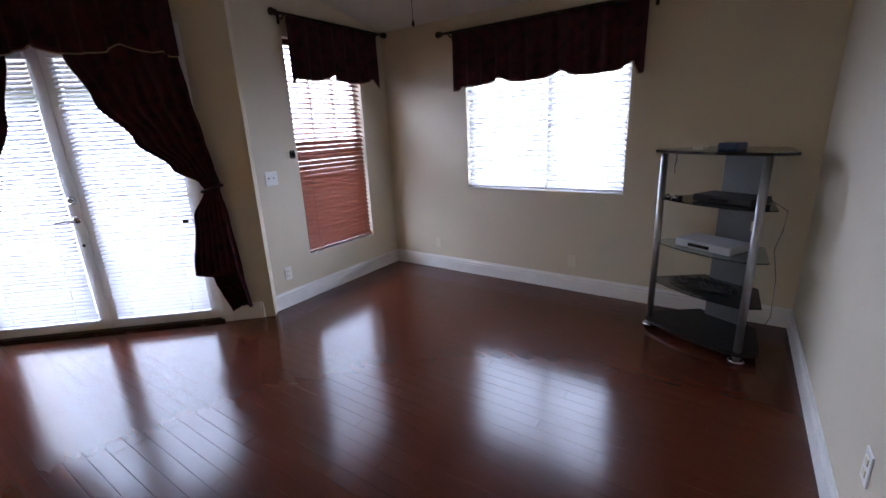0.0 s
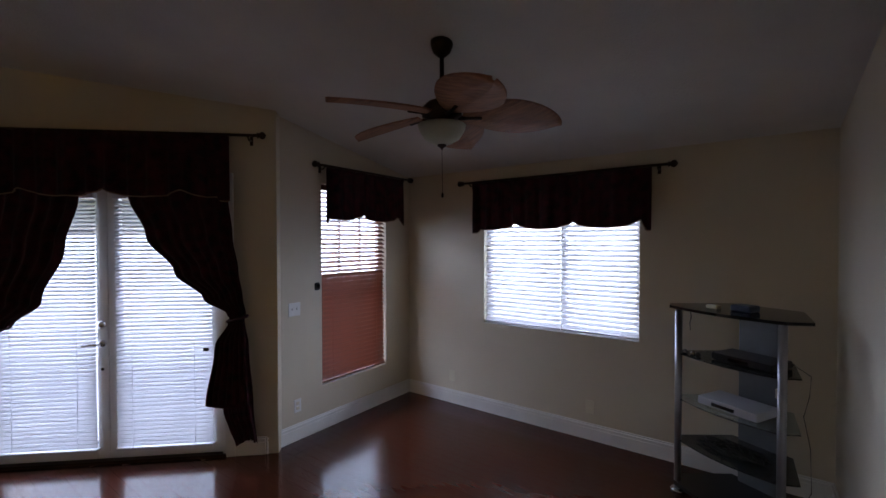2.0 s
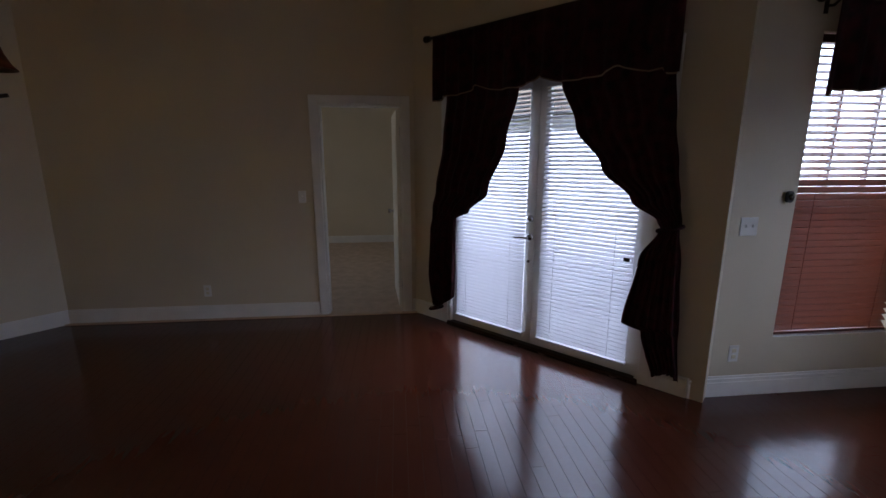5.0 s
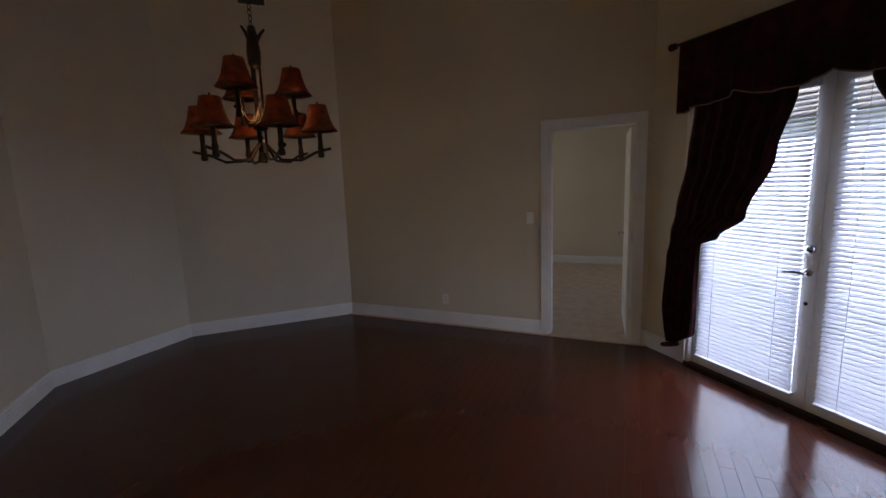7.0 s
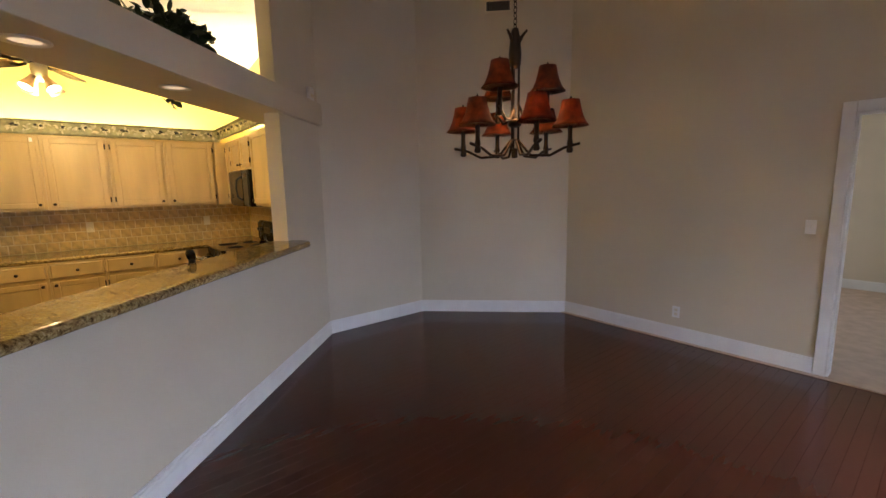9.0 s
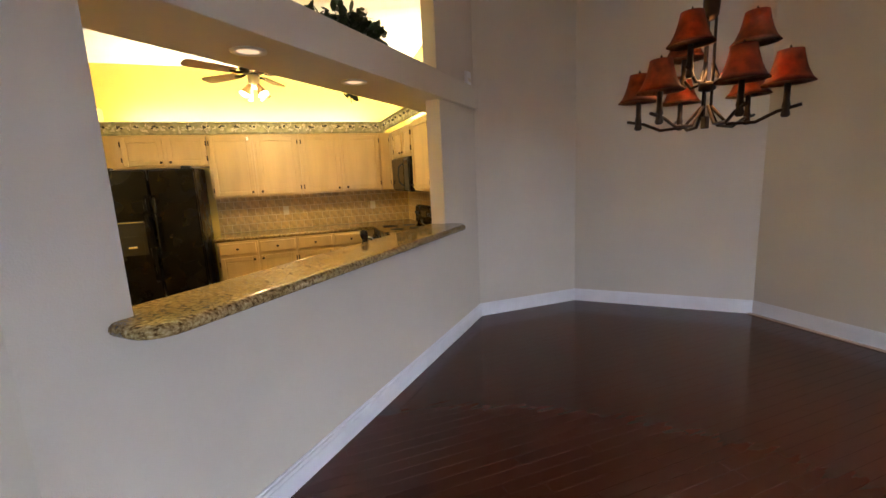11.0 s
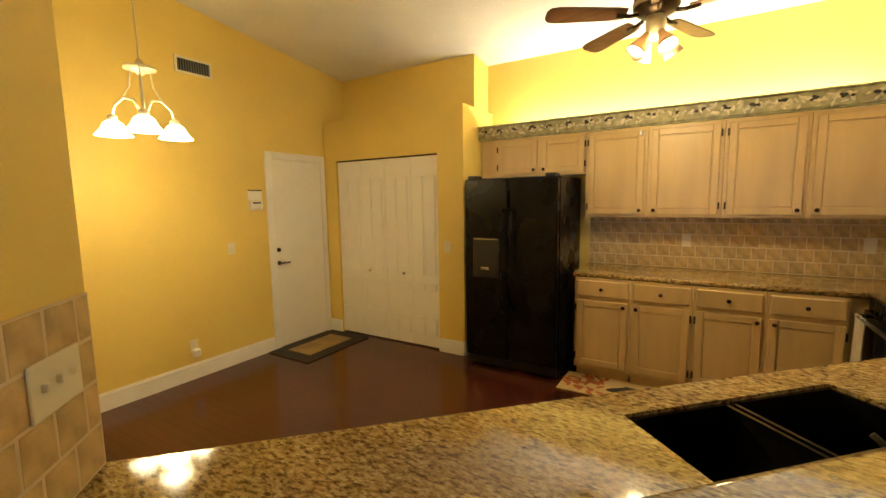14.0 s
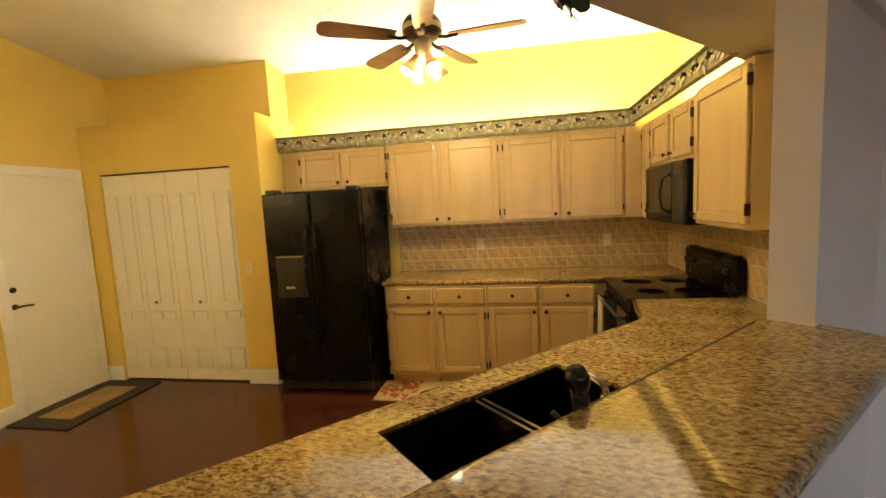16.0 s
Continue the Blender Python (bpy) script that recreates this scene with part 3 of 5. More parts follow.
# doorway casing and open door
DM = plan_frame(F, E)
DO = DM @ Matrix.Translation((0.121, 0, 0.008))
bm = bmesh.new()
for y0, y1 in ((-0.018, -0.001), (0.121, 0.138)):
    add_box(bm, 2.219, 2.299, y0, y1, 0, 2.115, 0.004)
    add_box(bm, 3.064, 3.144, y0, y1, 0, 2.115, 0.004)
    add_box(bm, 2.2995, 3.0635, y0, y1, 2.036, 2.115, 0.004)
add_box(bm, 2.299, 2.315, 0.0, 0.12, 0.0, 2.02)
add_box(bm, 3.048, 3.064, 0.0, 0.12, 0.0, 2.02)
add_box(bm, 2.299, 3.064, 0.0, 0.12, 2.02, 2.0355)
structure("trim_doorway", bm, WHITE, "white painted door casing", DO, category="trim")
d = structure("door_1", box(0, 0.035, 0, 0.73, 0.012, 2.01, 0.002), DOORW, "white panelled door standing open into the next room", DO @ Matrix.Translation((3.012, 0.14, 0)) @ pose(0, 0, 0, 0, 0, 4), category="door")
bm = bmesh.new()
for z0, z1 in ((0.2, 0.9), (1.08, 1.85)):
    for y0 in (0.1, 0.41):
        add_box(bm, -0.004, 0.0, y0, y0 + 0.22, z0, z1, 0.002)
part("panel", bm, DOORW, d)
for z in (0.25, 1.0, 1.8):
    part("hinge", box(0.03, 0.042, -0.012, 0.012, z - 0.045, z + 0.045), CHROME, d)
part("door_knob", lathe([(0.02, 0), (0.01, 0.01), (0.01, 0.03), (0.027, 0.04), (0.025, 0.06), (0, 0.066)], 14, Matrix.Translation((0, 0.67, 0.95)) @ pose(0, 0, 0, 0, -90)), CHROME, d, smooth=True)

# ---- french doors ----
FM = plan_frame(E, A)
FO = FM @ Matrix.Translation((0.1, 0, 0))
fr = bmesh.new()
add_box(fr, 0.26, 0.335, -0.02, -0.001, 0, 2.27, 0.004)
add_box(fr, 2.085, 2.16, -0.02, -0.001, 0, 2.27, 0.004)
add_box(fr, 0.3355, 2.0845, -0.02, -0.001, 2.2, 2.27, 0.004)
add_box(fr, 0.332, 0.362, 0, 0.13, 0, 2.17)
add_box(fr, 2.058, 2.088, 0, 0.13, 0, 2.17)
add_box(fr, 0.332, 2.088, 0, 0.13, 2.17, 2.199)
structure("trim_french_door", fr, WHITE, "white frame round the double glass doors", FO, category="trim")
structure("threshold", box(0.33, 2.09, -0.02, 0.13, -0.01, 0.022, 0.004), BRONZE, "dark metal threshold under the glass doors", FO, category="threshold")
for k, (x0, x1) in enumerate(((0.364, 1.209), (1.211, 2.056))):
    st = 0.085
    bm = box(x0, x0 + st, 0.03, 0.074, 0.024, 2.168, 0.003)
    d = structure(f"door_{k + 2}", bm, WHITE, "white glazed french door with a mini blind", FO, category="door")
    bm = bmesh.new()
    add_box(bm, x1 - st, x1, 0.03, 0.074, 0.024, 2.168, 0.003)
    add_box(bm, x0 + st, x1 - st, 0.03, 0.074, 0.024, 0.12, 0.003)
    add_box(bm, x0 + st, x1 - st, 0.03, 0.074, 2.08, 2.168, 0.003)
    part("stile", bm, WHITE, d)
    g = part("pane", box(x0 + st, x1 - st, 0.056, 0.061, 0.12, 2.08), GLASSC, d)
    g.visible_shadow = False
    blind("door_blind", FO, x0 + st - 0.02, x1 - st + 0.02, 0.1, 2.06, 0.002, SLATW, 0.031, 40, "white slatted blind mounted on the glass door", 0.034)
    if k == 0:
        hx = x1 - 0.045
        part("lever_handle", tube([(hx, 0.03, 0.93), (hx, -0.03, 0.93), (hx - 0.03, -0.034, 0.935), (hx - 0.11, -0.03, 0.925)], 0.009, 8), CHROME, d, smooth=True)
        part("rosette", lathe([(0.03, 0), (0.03, 0.008), (0.018, 0.016)], 16, Matrix.Translation((hx, 0.03, 0.93)) @ pose(0, 0, 0, 90)), CHROME, d, smooth=True)
        part("deadbolt", lathe([(0.03, 0), (0.03, 0.012), (0.012, 0.03), (0, 0.034)], 16, Matrix.Translation((hx, 0.03, 1.08)) @ pose(0, 0, 0, 90)), CHROME, d, smooth=True)
        part("latch", lathe([(0.012, 0), (0.012, 0.006), (0, 0.008)], 10, Matrix.Translation((hx, 0.03, 0.73)) @ pose(0, 0, 0, 90)), BRONZE, d, smooth=True)
    else:
        part("hold_down", box(x1 - 0.13, x1 - 0.09, -0.03, -0.015, 0.86, 0.885, 0.002), BRONZE, d)
rod("curtain_rod", FM, 0.3, 2.47, 2.55, -0.1, "dark bronze curtain rod over the glass doors")
valance(FM, 0.36, 2.27, 2.545, 2.07, -0.115, 3.5, "dark burgundy damask valance with a scalloped corded hem", 3)
side_curtain(FM, [(2.42, 1.2, 0.44, 0.012), (2.07, 1.18, 0.46, 0.013), (1.68, 1.08, 0.42, 0.013), (1.27, 0.91, 0.34, 0.012), (1.1, 0.72, 0.3, 0.01), (1.03, 0.58, 0.3, 0.008), (0.9, 0.57, 0.27, 0.012), (0.45, 0.565, 0.24, 0.014), (0.3, 0.56, 0.26, 0.014), (0.15, 0.4, 0.3, 0.014)], -0.08,
             "dark burgundy damask curtain tied back beside the glass doors", 4)
side_curtain(FM, [(2.42, 1.5, 2.24, 0.012), (2.08, 1.53, 2.25, 0.013), (1.77, 1.65, 2.28, 0.013), (1.49, 1.85, 2.32, 0.012), (1.28, 2.06, 2.35, 0.011), (1.16, 2.23, 2.37, 0.009), (1.12, 2.25, 2.36, 0.008), (0.9, 2.14, 2.39, 0.012), (0.45, 2.07, 2.42, 0.014), (0.42, 2.2, 2.42, 0.014), (0.1, 2.3, 2.45, 0.014)], -0.08,
             "dark burgundy damask curtain gathered by a tieback", 5)

# ---- tall window ----
TM = plan_frame(A, B) @ Matrix.Translation((0.035, 0, 0))
window("window_1", TM, 0.53, 1.378, 0.4, 2.26, 0.08, (), "tall narrow white window")
part("muntin", box(0.57, 1.338, 0.084, 0.12, 1.27, 1.31), WHITE, bpy.data.objects["window_1"])
for x in (0.82, 1.09):
    part("muntin", box(x - 0.009, x + 0.009, 0.092, 0.115, 1.31, 2.22), WHITE, bpy.data.objects["window_1"])
blind("wood_blind", TM, 0.535, 1.373, 0.415, 2.2, 0.035, SLATR, 0.043, 27, "cherry-red wooden slat blind in the tall window", 0.05, 1.43)
rod("curtain_rod", TM, 0.445, 1.66, 2.405, -0.08, "dark bronze curtain rod over the tall window")
valance(TM, 0.53, 1.56, 2.4, 1.93, -0.08, 2.0, "dark burgundy damask valance over the tall window", 7)

# ---- far window ----
WM = plan_frame(B, C)
window("window_2", WM, 0.995, 2.45, 0.9, 2.08, 0.08, (1.79,), "wide white sliding window")
blind("window_blind", WM, 1.002, 1.784, 0.915, 2.02, 0.035, SLATW, 0.043, 34, "white slatted blind in the wide window", 0.05)
blind("window_blind", WM, 1.792, 2.443, 0.915, 2.02, 0.035, SLATW, 0.043, 34, "white slatted blind in the wide window", 0.05)
rod("curtain_rod", WM, 0.8, 2.66, 2.31, -0.08, "dark bronze curtain rod over the wide window")
valance(WM, 0.92, 2.55, 2.3, 1.84, -0.08, 3.0, "dark burgundy damask valance over the wide window", 9)

# wall plates and thermostat
def on_wall(m, x, z):
    return m @ Matrix.Translation((x, 0, z))


plate(on_wall(TM, 0.24, 1.14), "white light switch plate with one toggle", "toggle", 2)
plate(on_wall(TM, 0.265, 0.3), "white wall outlet near the baseboard", "outlet")
plate(on_wall(WM, 0.605, 0.29), "cream wall outlet under the wide window", "outlet", mat=IVORY)
plate(on_wall(WM, 2.056, 0.285), "cream wall outlet under the wide window", "outlet", mat=IVORY)
plate(on_wall(DM, 1.278, 0.29), "white wall outlet on the doorway wall", "outlet")
plate(on_wall(DM, 2.232, 1.195), "white light switch beside the doorway", "toggle")
plate(on_wall(plan_frame(C, D), 2.045, 0.42), "white wall outlet on the plain side wall", "outlet")
plate(KM @ Matrix.Translation((2.293, PV, 1.1)) @ pose(0, 0, 0, 0, 0, 180), "ivory light switch beside the pantry doors", "toggle", mat=IVORY)
t = thing("remote_holder", on_wall(TM, 0.472, 1.32), "small black wall-mounted control by the window", "control")
part("case", box(-0.03, 0.03, -0.025, 0, -0.035, 0.035, 0.012), BLACKM, t)
part("dial", lathe([(0.018, 0), (0.018, 0.006), (0, 0.008)], 14, Matrix.Translation((0, -0.025, 0)) @ pose(0, 0, 0, 90)), BLACKG, t, smooth=True)

# ---- corner stand ----
SM = Matrix(((0.878, 0.479, 0, 0.328), (-0.479, 0.878, 0, 3.592), (0, 0, 1, 0), (0, 0, 0, 1))) @ Matrix.Scale(0.92, 4)
t = thing("media_stand", SM, "silver and black corner media stand with glass shelves", "stand")
for x in (-0.338, 0.338):
    p = part("post", tube([(x, 0, 0.02), (x, 0, 1.385)], 0.024, 14), STEEL, t, smooth=True)
    part("foot", lathe([(0.05, 0), (0.05, 0.014), (0.03, 0.022)], 16, Matrix.Translation((x, 0, 0))), CHROME, p, "round metal foot", smooth=True)
part("back_panel", box(-0.14, 0.14, 0.4, 0.43, 0.02, 1.372, 0.004), GREYPANEL, t)


def stand_outline(k):
    pts = [(-0.42, 0.06), (-0.36, -0.03)]
    pts += [(-0.36 + 0.72 * i / 8, -0.03 - 0.06 * math.sin(math.pi * i / 8)) for i in range(1, 8)]
    pts += [(0.36, -0.03), (0.44, 0.08), (0.22, 0.46), (-0.22, 0.46)]
    return [(x * k, (y - 0.2) * k + 0.2) for x, y in pts]


part("top_shelf", prism(stand_outline(1.06), 1.372, 1.392), BLACKG, t, "glossy black top")
for z, mat in ((1.03, SMOKE), (0.69, CLEARSH), (0.38, SMOKE)):
    part("shelf", prism(stand_outline(0.9), z, z + 0.008), mat, t)
part("base_shelf", prism(stand_outline(0.98), 0.045, 0.075), BLACKM, t, "black base board")


def small(name, bm, mat, label, category, m=SM, smooth=False):
    ob = part(name, bm, mat, None, label, smooth)
    ob.matrix_world = m
    return tagged(ob, label, category)


small("router", box(-0.02, 0.11, 0.08, 0.2, 1.392, 1.437, 0.008), BLUEBOX, "small dark blue box on the stand top", "box")
small("adapter", box(-0.17, -0.09, 0.05, 0.11, 1.392, 1.418, 0.006), IVORY, "small pale plastic adapter on the stand top", "adapter")
small("cable", tube([(-0.2, -0.03, 1.392), (-0.2, -0.07, 1.38), (-0.19, -0.075, 1.33), (-0.2, -0.075, 1.29), (-0.195, -0.075, 1.24)], 0.004, 6), BLACKM, "thin black cable hanging from the stand top", "cable", smooth=True)
t = thing("disc_player", SM, "silver disc player on a glass shelf", "player")
part("case", box(-0.2, 0.19, 0.02, 0.27, 0.704, 0.76, 0.004), SILVERBOX, t)
part("tray_slot", box(-0.1, 0.05, 0.014, 0.0195, 0.718, 0.74), BLACKG, t)
for x in (-0.15, 0.14):
    part("foot", box(x, x + 0.03, 0.04, 0.07, 0.698, 0.704), BLACKM, t)
t = thing("receiver", SM, "black set-top receiver on the smoked shelf", "receiver")
part("case", box(-0.12, 0.26, 0.04, 0.28, 1.044, 1.09, 0.004), BLACKM, t)
part("display", box(0.0, 0.12, 0.035, 0.0395, 1.055, 1.075), BLACKG, t)
for x in (-0.3, -0.24, -0.2):
    small("connector", lathe([(0.016, 0), (0.02, 0.012), (0.012, 0.03), (0, 0.034)], 10, Matrix.Translation((x, 0.02, 1.038))), CHROME if x < -0.22 else BLACKM, "small round connector on the shelf", "connector", smooth=True)
rnd = random.Random(11)
bundle = thing("cable_bundle", SM, "tangled black cables heaped on the lower shelf", "cables")
for k in range(9):
    pts = [(-0.1 + 0.2 * math.sin(i * 0.9 + k) * rnd.uniform(0.5, 1) + k * 0.02, 0.14 + 0.09 * math.cos(i * 1.1 + k * 2), 0.392 + 0.012 * rnd.random() + 0.004 * k) for i in range(12)]
    part("cable", tube(pts, 0.005, 5), BLACKM, bundle, smooth=True)
small("loose_cables", tube([(0.2, 0.38, 1.05), (0.3, 0.42, 0.98), (0.3, 0.4, 0.85), (0.26, 0.42, 0.7), (0.3, 0.42, 0.5), (0.3, 0.44, 0.2), (0.25, 0.45, 0.08)], 0.0025, 6), BLACKM, "black cable trailing down behind the stand", "cable", smooth=True)
small("tag", box(0.29, 0.31, 0.02, 0.06, 0.9, 0.96, 0.002), IVORY, "small pale tag on the stand post", "tag")

# ---- living room fan ----
def palm_blade(bm, m, length=0.62, width=0.36, n=18, thick=0.01):
    """A broad rounded leaf with a raised midrib and a shallow cup."""
    for z in (thick / 2, -thick / 2):
        rows = []
        for i in range(n + 1):
            t = i / n
            w = width * 0.5 * (math.sin(math.pi * (0.1 + 0.9 * t) ** 1.15)) ** 0.62 if t < 1 else 0.012
            rows.append([bm.verts.new(m @ Vector((t * length, w * k / 4, z + 0.02 * (k / 4) ** 2 + (0.005 if k == 0 else 0) - 0.03 * t * t))) for k in range(-4, 5)])
        for a, b in zip(rows, rows[1:]):
            for k in range(8):
                bm.faces.new((a[k], a[k + 1], b[k + 1], b[k]))
        edge = [r[0] for r in rows] + rows[-1][1:] + [r[-1] for r in rows[-2::-1]]
        if z > 0:
            top = edge
        else:
            for i in range(len(edge) - 1):
                bm.faces.new((top[i], top[i + 1], edge[i + 1], edge[i]))


FC = (-0.914, 2.307)
zc = (ceil_z(*FC) - 0.2) / 0.87
t = thing("ceiling_fan", Matrix.Translation((*FC, 0.2)) @ Matrix.Scale(0.87, 4), "bronze ceiling fan with woven palm-leaf blades and a glass bowl", "ceiling fan")
part("canopy", lathe([(0.07, zc + 0.01), (0.07, zc - 0.02), (0.055, zc - 0.06), (0.02, zc - 0.09)], 18), BRONZE, t, smooth=True)
part("downrod", tube([(0, 0, zc - 0.08), (0, 0, 2.6)], 0.014, 10), BRONZE, t, smooth=True)
part("motor", lathe([(0.03, 2.63), (0.09, 2.615), (0.125, 2.58), (0.125, 2.53), (0.09, 2.51), (0.08, 2.49), (0.06, 2.47)], 24), BRONZE, t, smooth=True)
part("light_bowl", lathe([(0.06, 2.485), (0.15, 2.475), (0.145, 2.445), (0.11, 2.39), (0.055, 2.36), (0.02, 2.353)], 24), FROST, t, "pale frosted glass bowl", smooth=True)
part("bowl_finial", lathe([(0.03, 2.36), (0.028, 2.345), (0.012, 2.335), (0.0, 2.32)], 12), BRONZE, t, smooth=True)
part("pull_chain", tube([(0, 0, 2.33), (0.004, 0, 2.06)], 0.0016, 5), BRONZE, t)
part("pull_knob", lathe([(0.002, 2.06), (0.008, 2.045), (0.008, 2.03), (0.0, 2.02)], 8, Matrix.Translation((0.004, 0, 0))), BRONZE, t, smooth=True)
for a in (203, 131, 59, -13, 275):
    m = pose(0, 0, 2.53, 0, 0, a + 50.0)
    bl = bmesh.new()
    palm_blade(bl, m @ Matrix.Translation((0.13, 0, 0)) @ pose(0, 0, 0, -16, 2))
    b = part("blade", bl, RATTAN, t)
    part("blade_arm", tube([m @ Vector((0.1, 0, -0.01)), m @ Vector((0.17, 0.01, -0.005)), m @ Vector((0.25, 0, -0.008))], 0.012, 8), BRONZE, b, smooth=True)

# ---- chandelier ----
CX = (-2.206, -1.44)
t = thing("chandelier", Matrix.Translation((*CX, 0.03)), "bronze two-tier chandelier with nine amber shades", "chandelier")
zc = ceil_z(*CX)
bm = bmesh.new()
zc -= 0.03
z = 2.45
k = 0
while z < zc:
    pts = [Matrix.Rotation(k * math.pi / 2, 3, "Z") @ Vector((0.011 * math.cos(q), 0, 0.02 * math.sin(q))) + Vector((0, 0, z)) for q in [i * math.pi / 4 for i in range(9)]]
    add_tube(bm, pts, 0.003, 4)
    z += 0.031
    k += 1
part("chain", bm, BRONZE, t)
part("ceiling_plate", lathe([(0.07, zc + 0.01), (0.065, zc - 0.02), (0.02, zc - 0.04)], 16), BRONZE, t, smooth=True)
part("hub", lathe([(0.0, 2.45), (0.02, 2.44), (0.03, 2.38), (0.038, 2.3), (0.034, 2.24), (0.02, 2.22)], 14), BRONZE, t, smooth=True)
for i in range(3):
    a = i * 2.094
    part("stem", tube([(0.024 * math.cos(a), 0.024 * math.sin(a), 2.4), (0.022 * math.cos(a), 0.022 * math.sin(a), 1.76)], 0.007, 8), BRONZE, t, smooth=True)
    part("crown_leaf", tube([(0.02 * math.cos(a), 0.02 * math.sin(a), 2.36), (0.045 * math.cos(a), 0.045 * math.sin(a), 2.4), (0.07 * math.cos(a), 0.07 * math.sin(a), 2.425)], 0.012, 6, 0.006), BRONZE, t, smooth=True)
part("collar", lathe([(0.02, 1.93), (0.04, 1.92), (0.04, 1.89), (0.02, 1.88)], 12), BRONZE, t, smooth=True)
for tier, (n, rad, zb, off) in enumerate(((6, 0.322, 1.76, 2), (3, 0.19, 1.97, 15))):
    for i in range(n):
        a = radians(off + i * 360 / n)
        c, s = math.cos(a), math.sin(a)
        pts = [(0.02, zb + 0.05 - 0.0), (rad * 0.3, zb - 0.045), (rad * 0.65, zb - 0.05), (rad * 0.9, zb - 0.01), (rad * 1.02, zb), (rad * 1.18, zb + 0.012)]
        arm = part("arm", tube([(r * c, r * s, zz) for r, zz in pts], 0.0085, 7), BRONZE, t, smooth=True)
        mm = Matrix.Translation((rad * c, rad * s, 0))
        part("candle_tube", lathe([(0.012, zb - 0.04), (0.02, zb - 0.03), (0.014, zb), (0.018, zb + 0.01), (0.013, zb + 0.04), (0.014, zb + 0.125)], 10, mm), BRONZE, arm, smooth=True)
        part("bulb", lathe([(0.008, zb + 0.125), (0.013, zb + 0.145), (0.009, zb + 0.17), (0.0, zb + 0.19)], 8, mm), CANDLE, arm, smooth=True)
        sh = bmesh.new()
        lo = zb + 0.112
        prof = [(0.106, lo), (0.088, lo + 0.02), (0.07, lo + 0.06), (0.058, lo + 0.105), (0.05, lo + 0.145)]
        add_lathe(sh, prof + [(r - 0.003, z) for r, z in reversed(prof)], 18, mm)
        part("shade", sh, SHADE, arm, "amber mica bell shade", smooth=True)
        # extra cream layer, its pale colour standing in for the inner glow
        ln = bmesh.new()
        inner = [(r - 0.0045, z) for r, z in prof[:-1]]
        add_lathe(ln, inner + [(r - 0.002, z) for r, z in reversed(inner)], 18, mm)
        part("shade_glow_layer", ln, GLOWLAYER, arm, "cream inner layer added to make the shade's inside glow", smooth=True)
        part("shade_finial", lathe([(0.006, zb + 0.25), (0.006, zb + 0.27), (0.0, zb + 0.282)], 8, mm), BRONZE, arm, smooth=True)
bm = box(-0.015, 0.015, -0.015, 0.015, 1.7, 1.76, 0.004)
part("bottom_finial", bm, BRONZE, t)


# ---- vents ----
def vent(m, w, h, label):
    t = thing("air_vent", m, label, "vent", "air vents")
    bm = bmesh.new()
    add_box(bm, -w / 2, w / 2, -0.012, -0.001, -h / 2, -h / 2 + 0.02, 0.002)
    add_box(bm, -w / 2, w / 2, -0.012, -0.001, h / 2 - 0.02, h / 2, 0.002)
    add_box(bm, -w / 2, -w / 2 + 0.02, -0.012, -0.001, -h / 2 + 0.02, h / 2 - 0.02)
    add_box(bm, w / 2 - 0.02, w / 2, -0.012, -0.001, -h / 2 + 0.02, h / 2 - 0.02)
    part("frame", bm, IVORY, t)
    part("backing", box(-w / 2 + 0.02, w / 2 - 0.02, -0.002, -0.0008, -h / 2 + 0.02, h / 2 - 0.02), BLACKM, t)
    n = int((w - 0.05) / 0.02)
    for i in range(n):
        x = -w / 2 + 0.03 + i * (w - 0.06) / (n - 1)
        part("slat", box(x - 0.003, x + 0.003, -0.011, -0.002, -h / 2 + 0.02, h / 2 - 0.02), GREYPANEL, t)
    return t


vent(plan_frame(G, F) @ Matrix.Translation((0.95, 0, 3.56)), 0.3, 0.14, "dark wall vent grille high on the bay wall")
KLM = KM @ Matrix.Translation((KL, 0, 0)) @ pose(0, 0, 0, 0, 0, -90)
vent(KLM @ Matrix.Translation((3.83, 0, 2.75)), 0.32, 0.14, "wall vent grille with dark slats")

# ---- bar header details ----
t = thing("door_chime", PM @ Matrix.Translation((0.2, 0.0, 2.46)) @ pose(0, 0, 0, 0, 0, 180), "small white box on the wall above the beam", "chime")
part("case", box(-0.05, 0.05, -0.035, 0, -0.06, 0.065, 0.006), WHITE, t)
part("grille", box(-0.03, 0.03, -0.038, -0.034, -0.03, 0.0), IVORY, t)
for s in (1.79, 2.64):
    t = thing("recessed_light", PM @ Matrix.Translation((s, -0.18, 2.189)), "round recessed can light in the header", "light", "recessed lights")
    part("trim_ring", lathe([(0.055, 0.004), (0.085, 0.0), (0.085, -0.006), (0.06, -0.008), (0.055, 0.0)], 24), WHITE, t, smooth=True)
    part("lens", lathe([(0.0, -0.001), (0.056, -0.001), (0.056, 0.003), (0, 0.003)], 24), CANLENS, t)


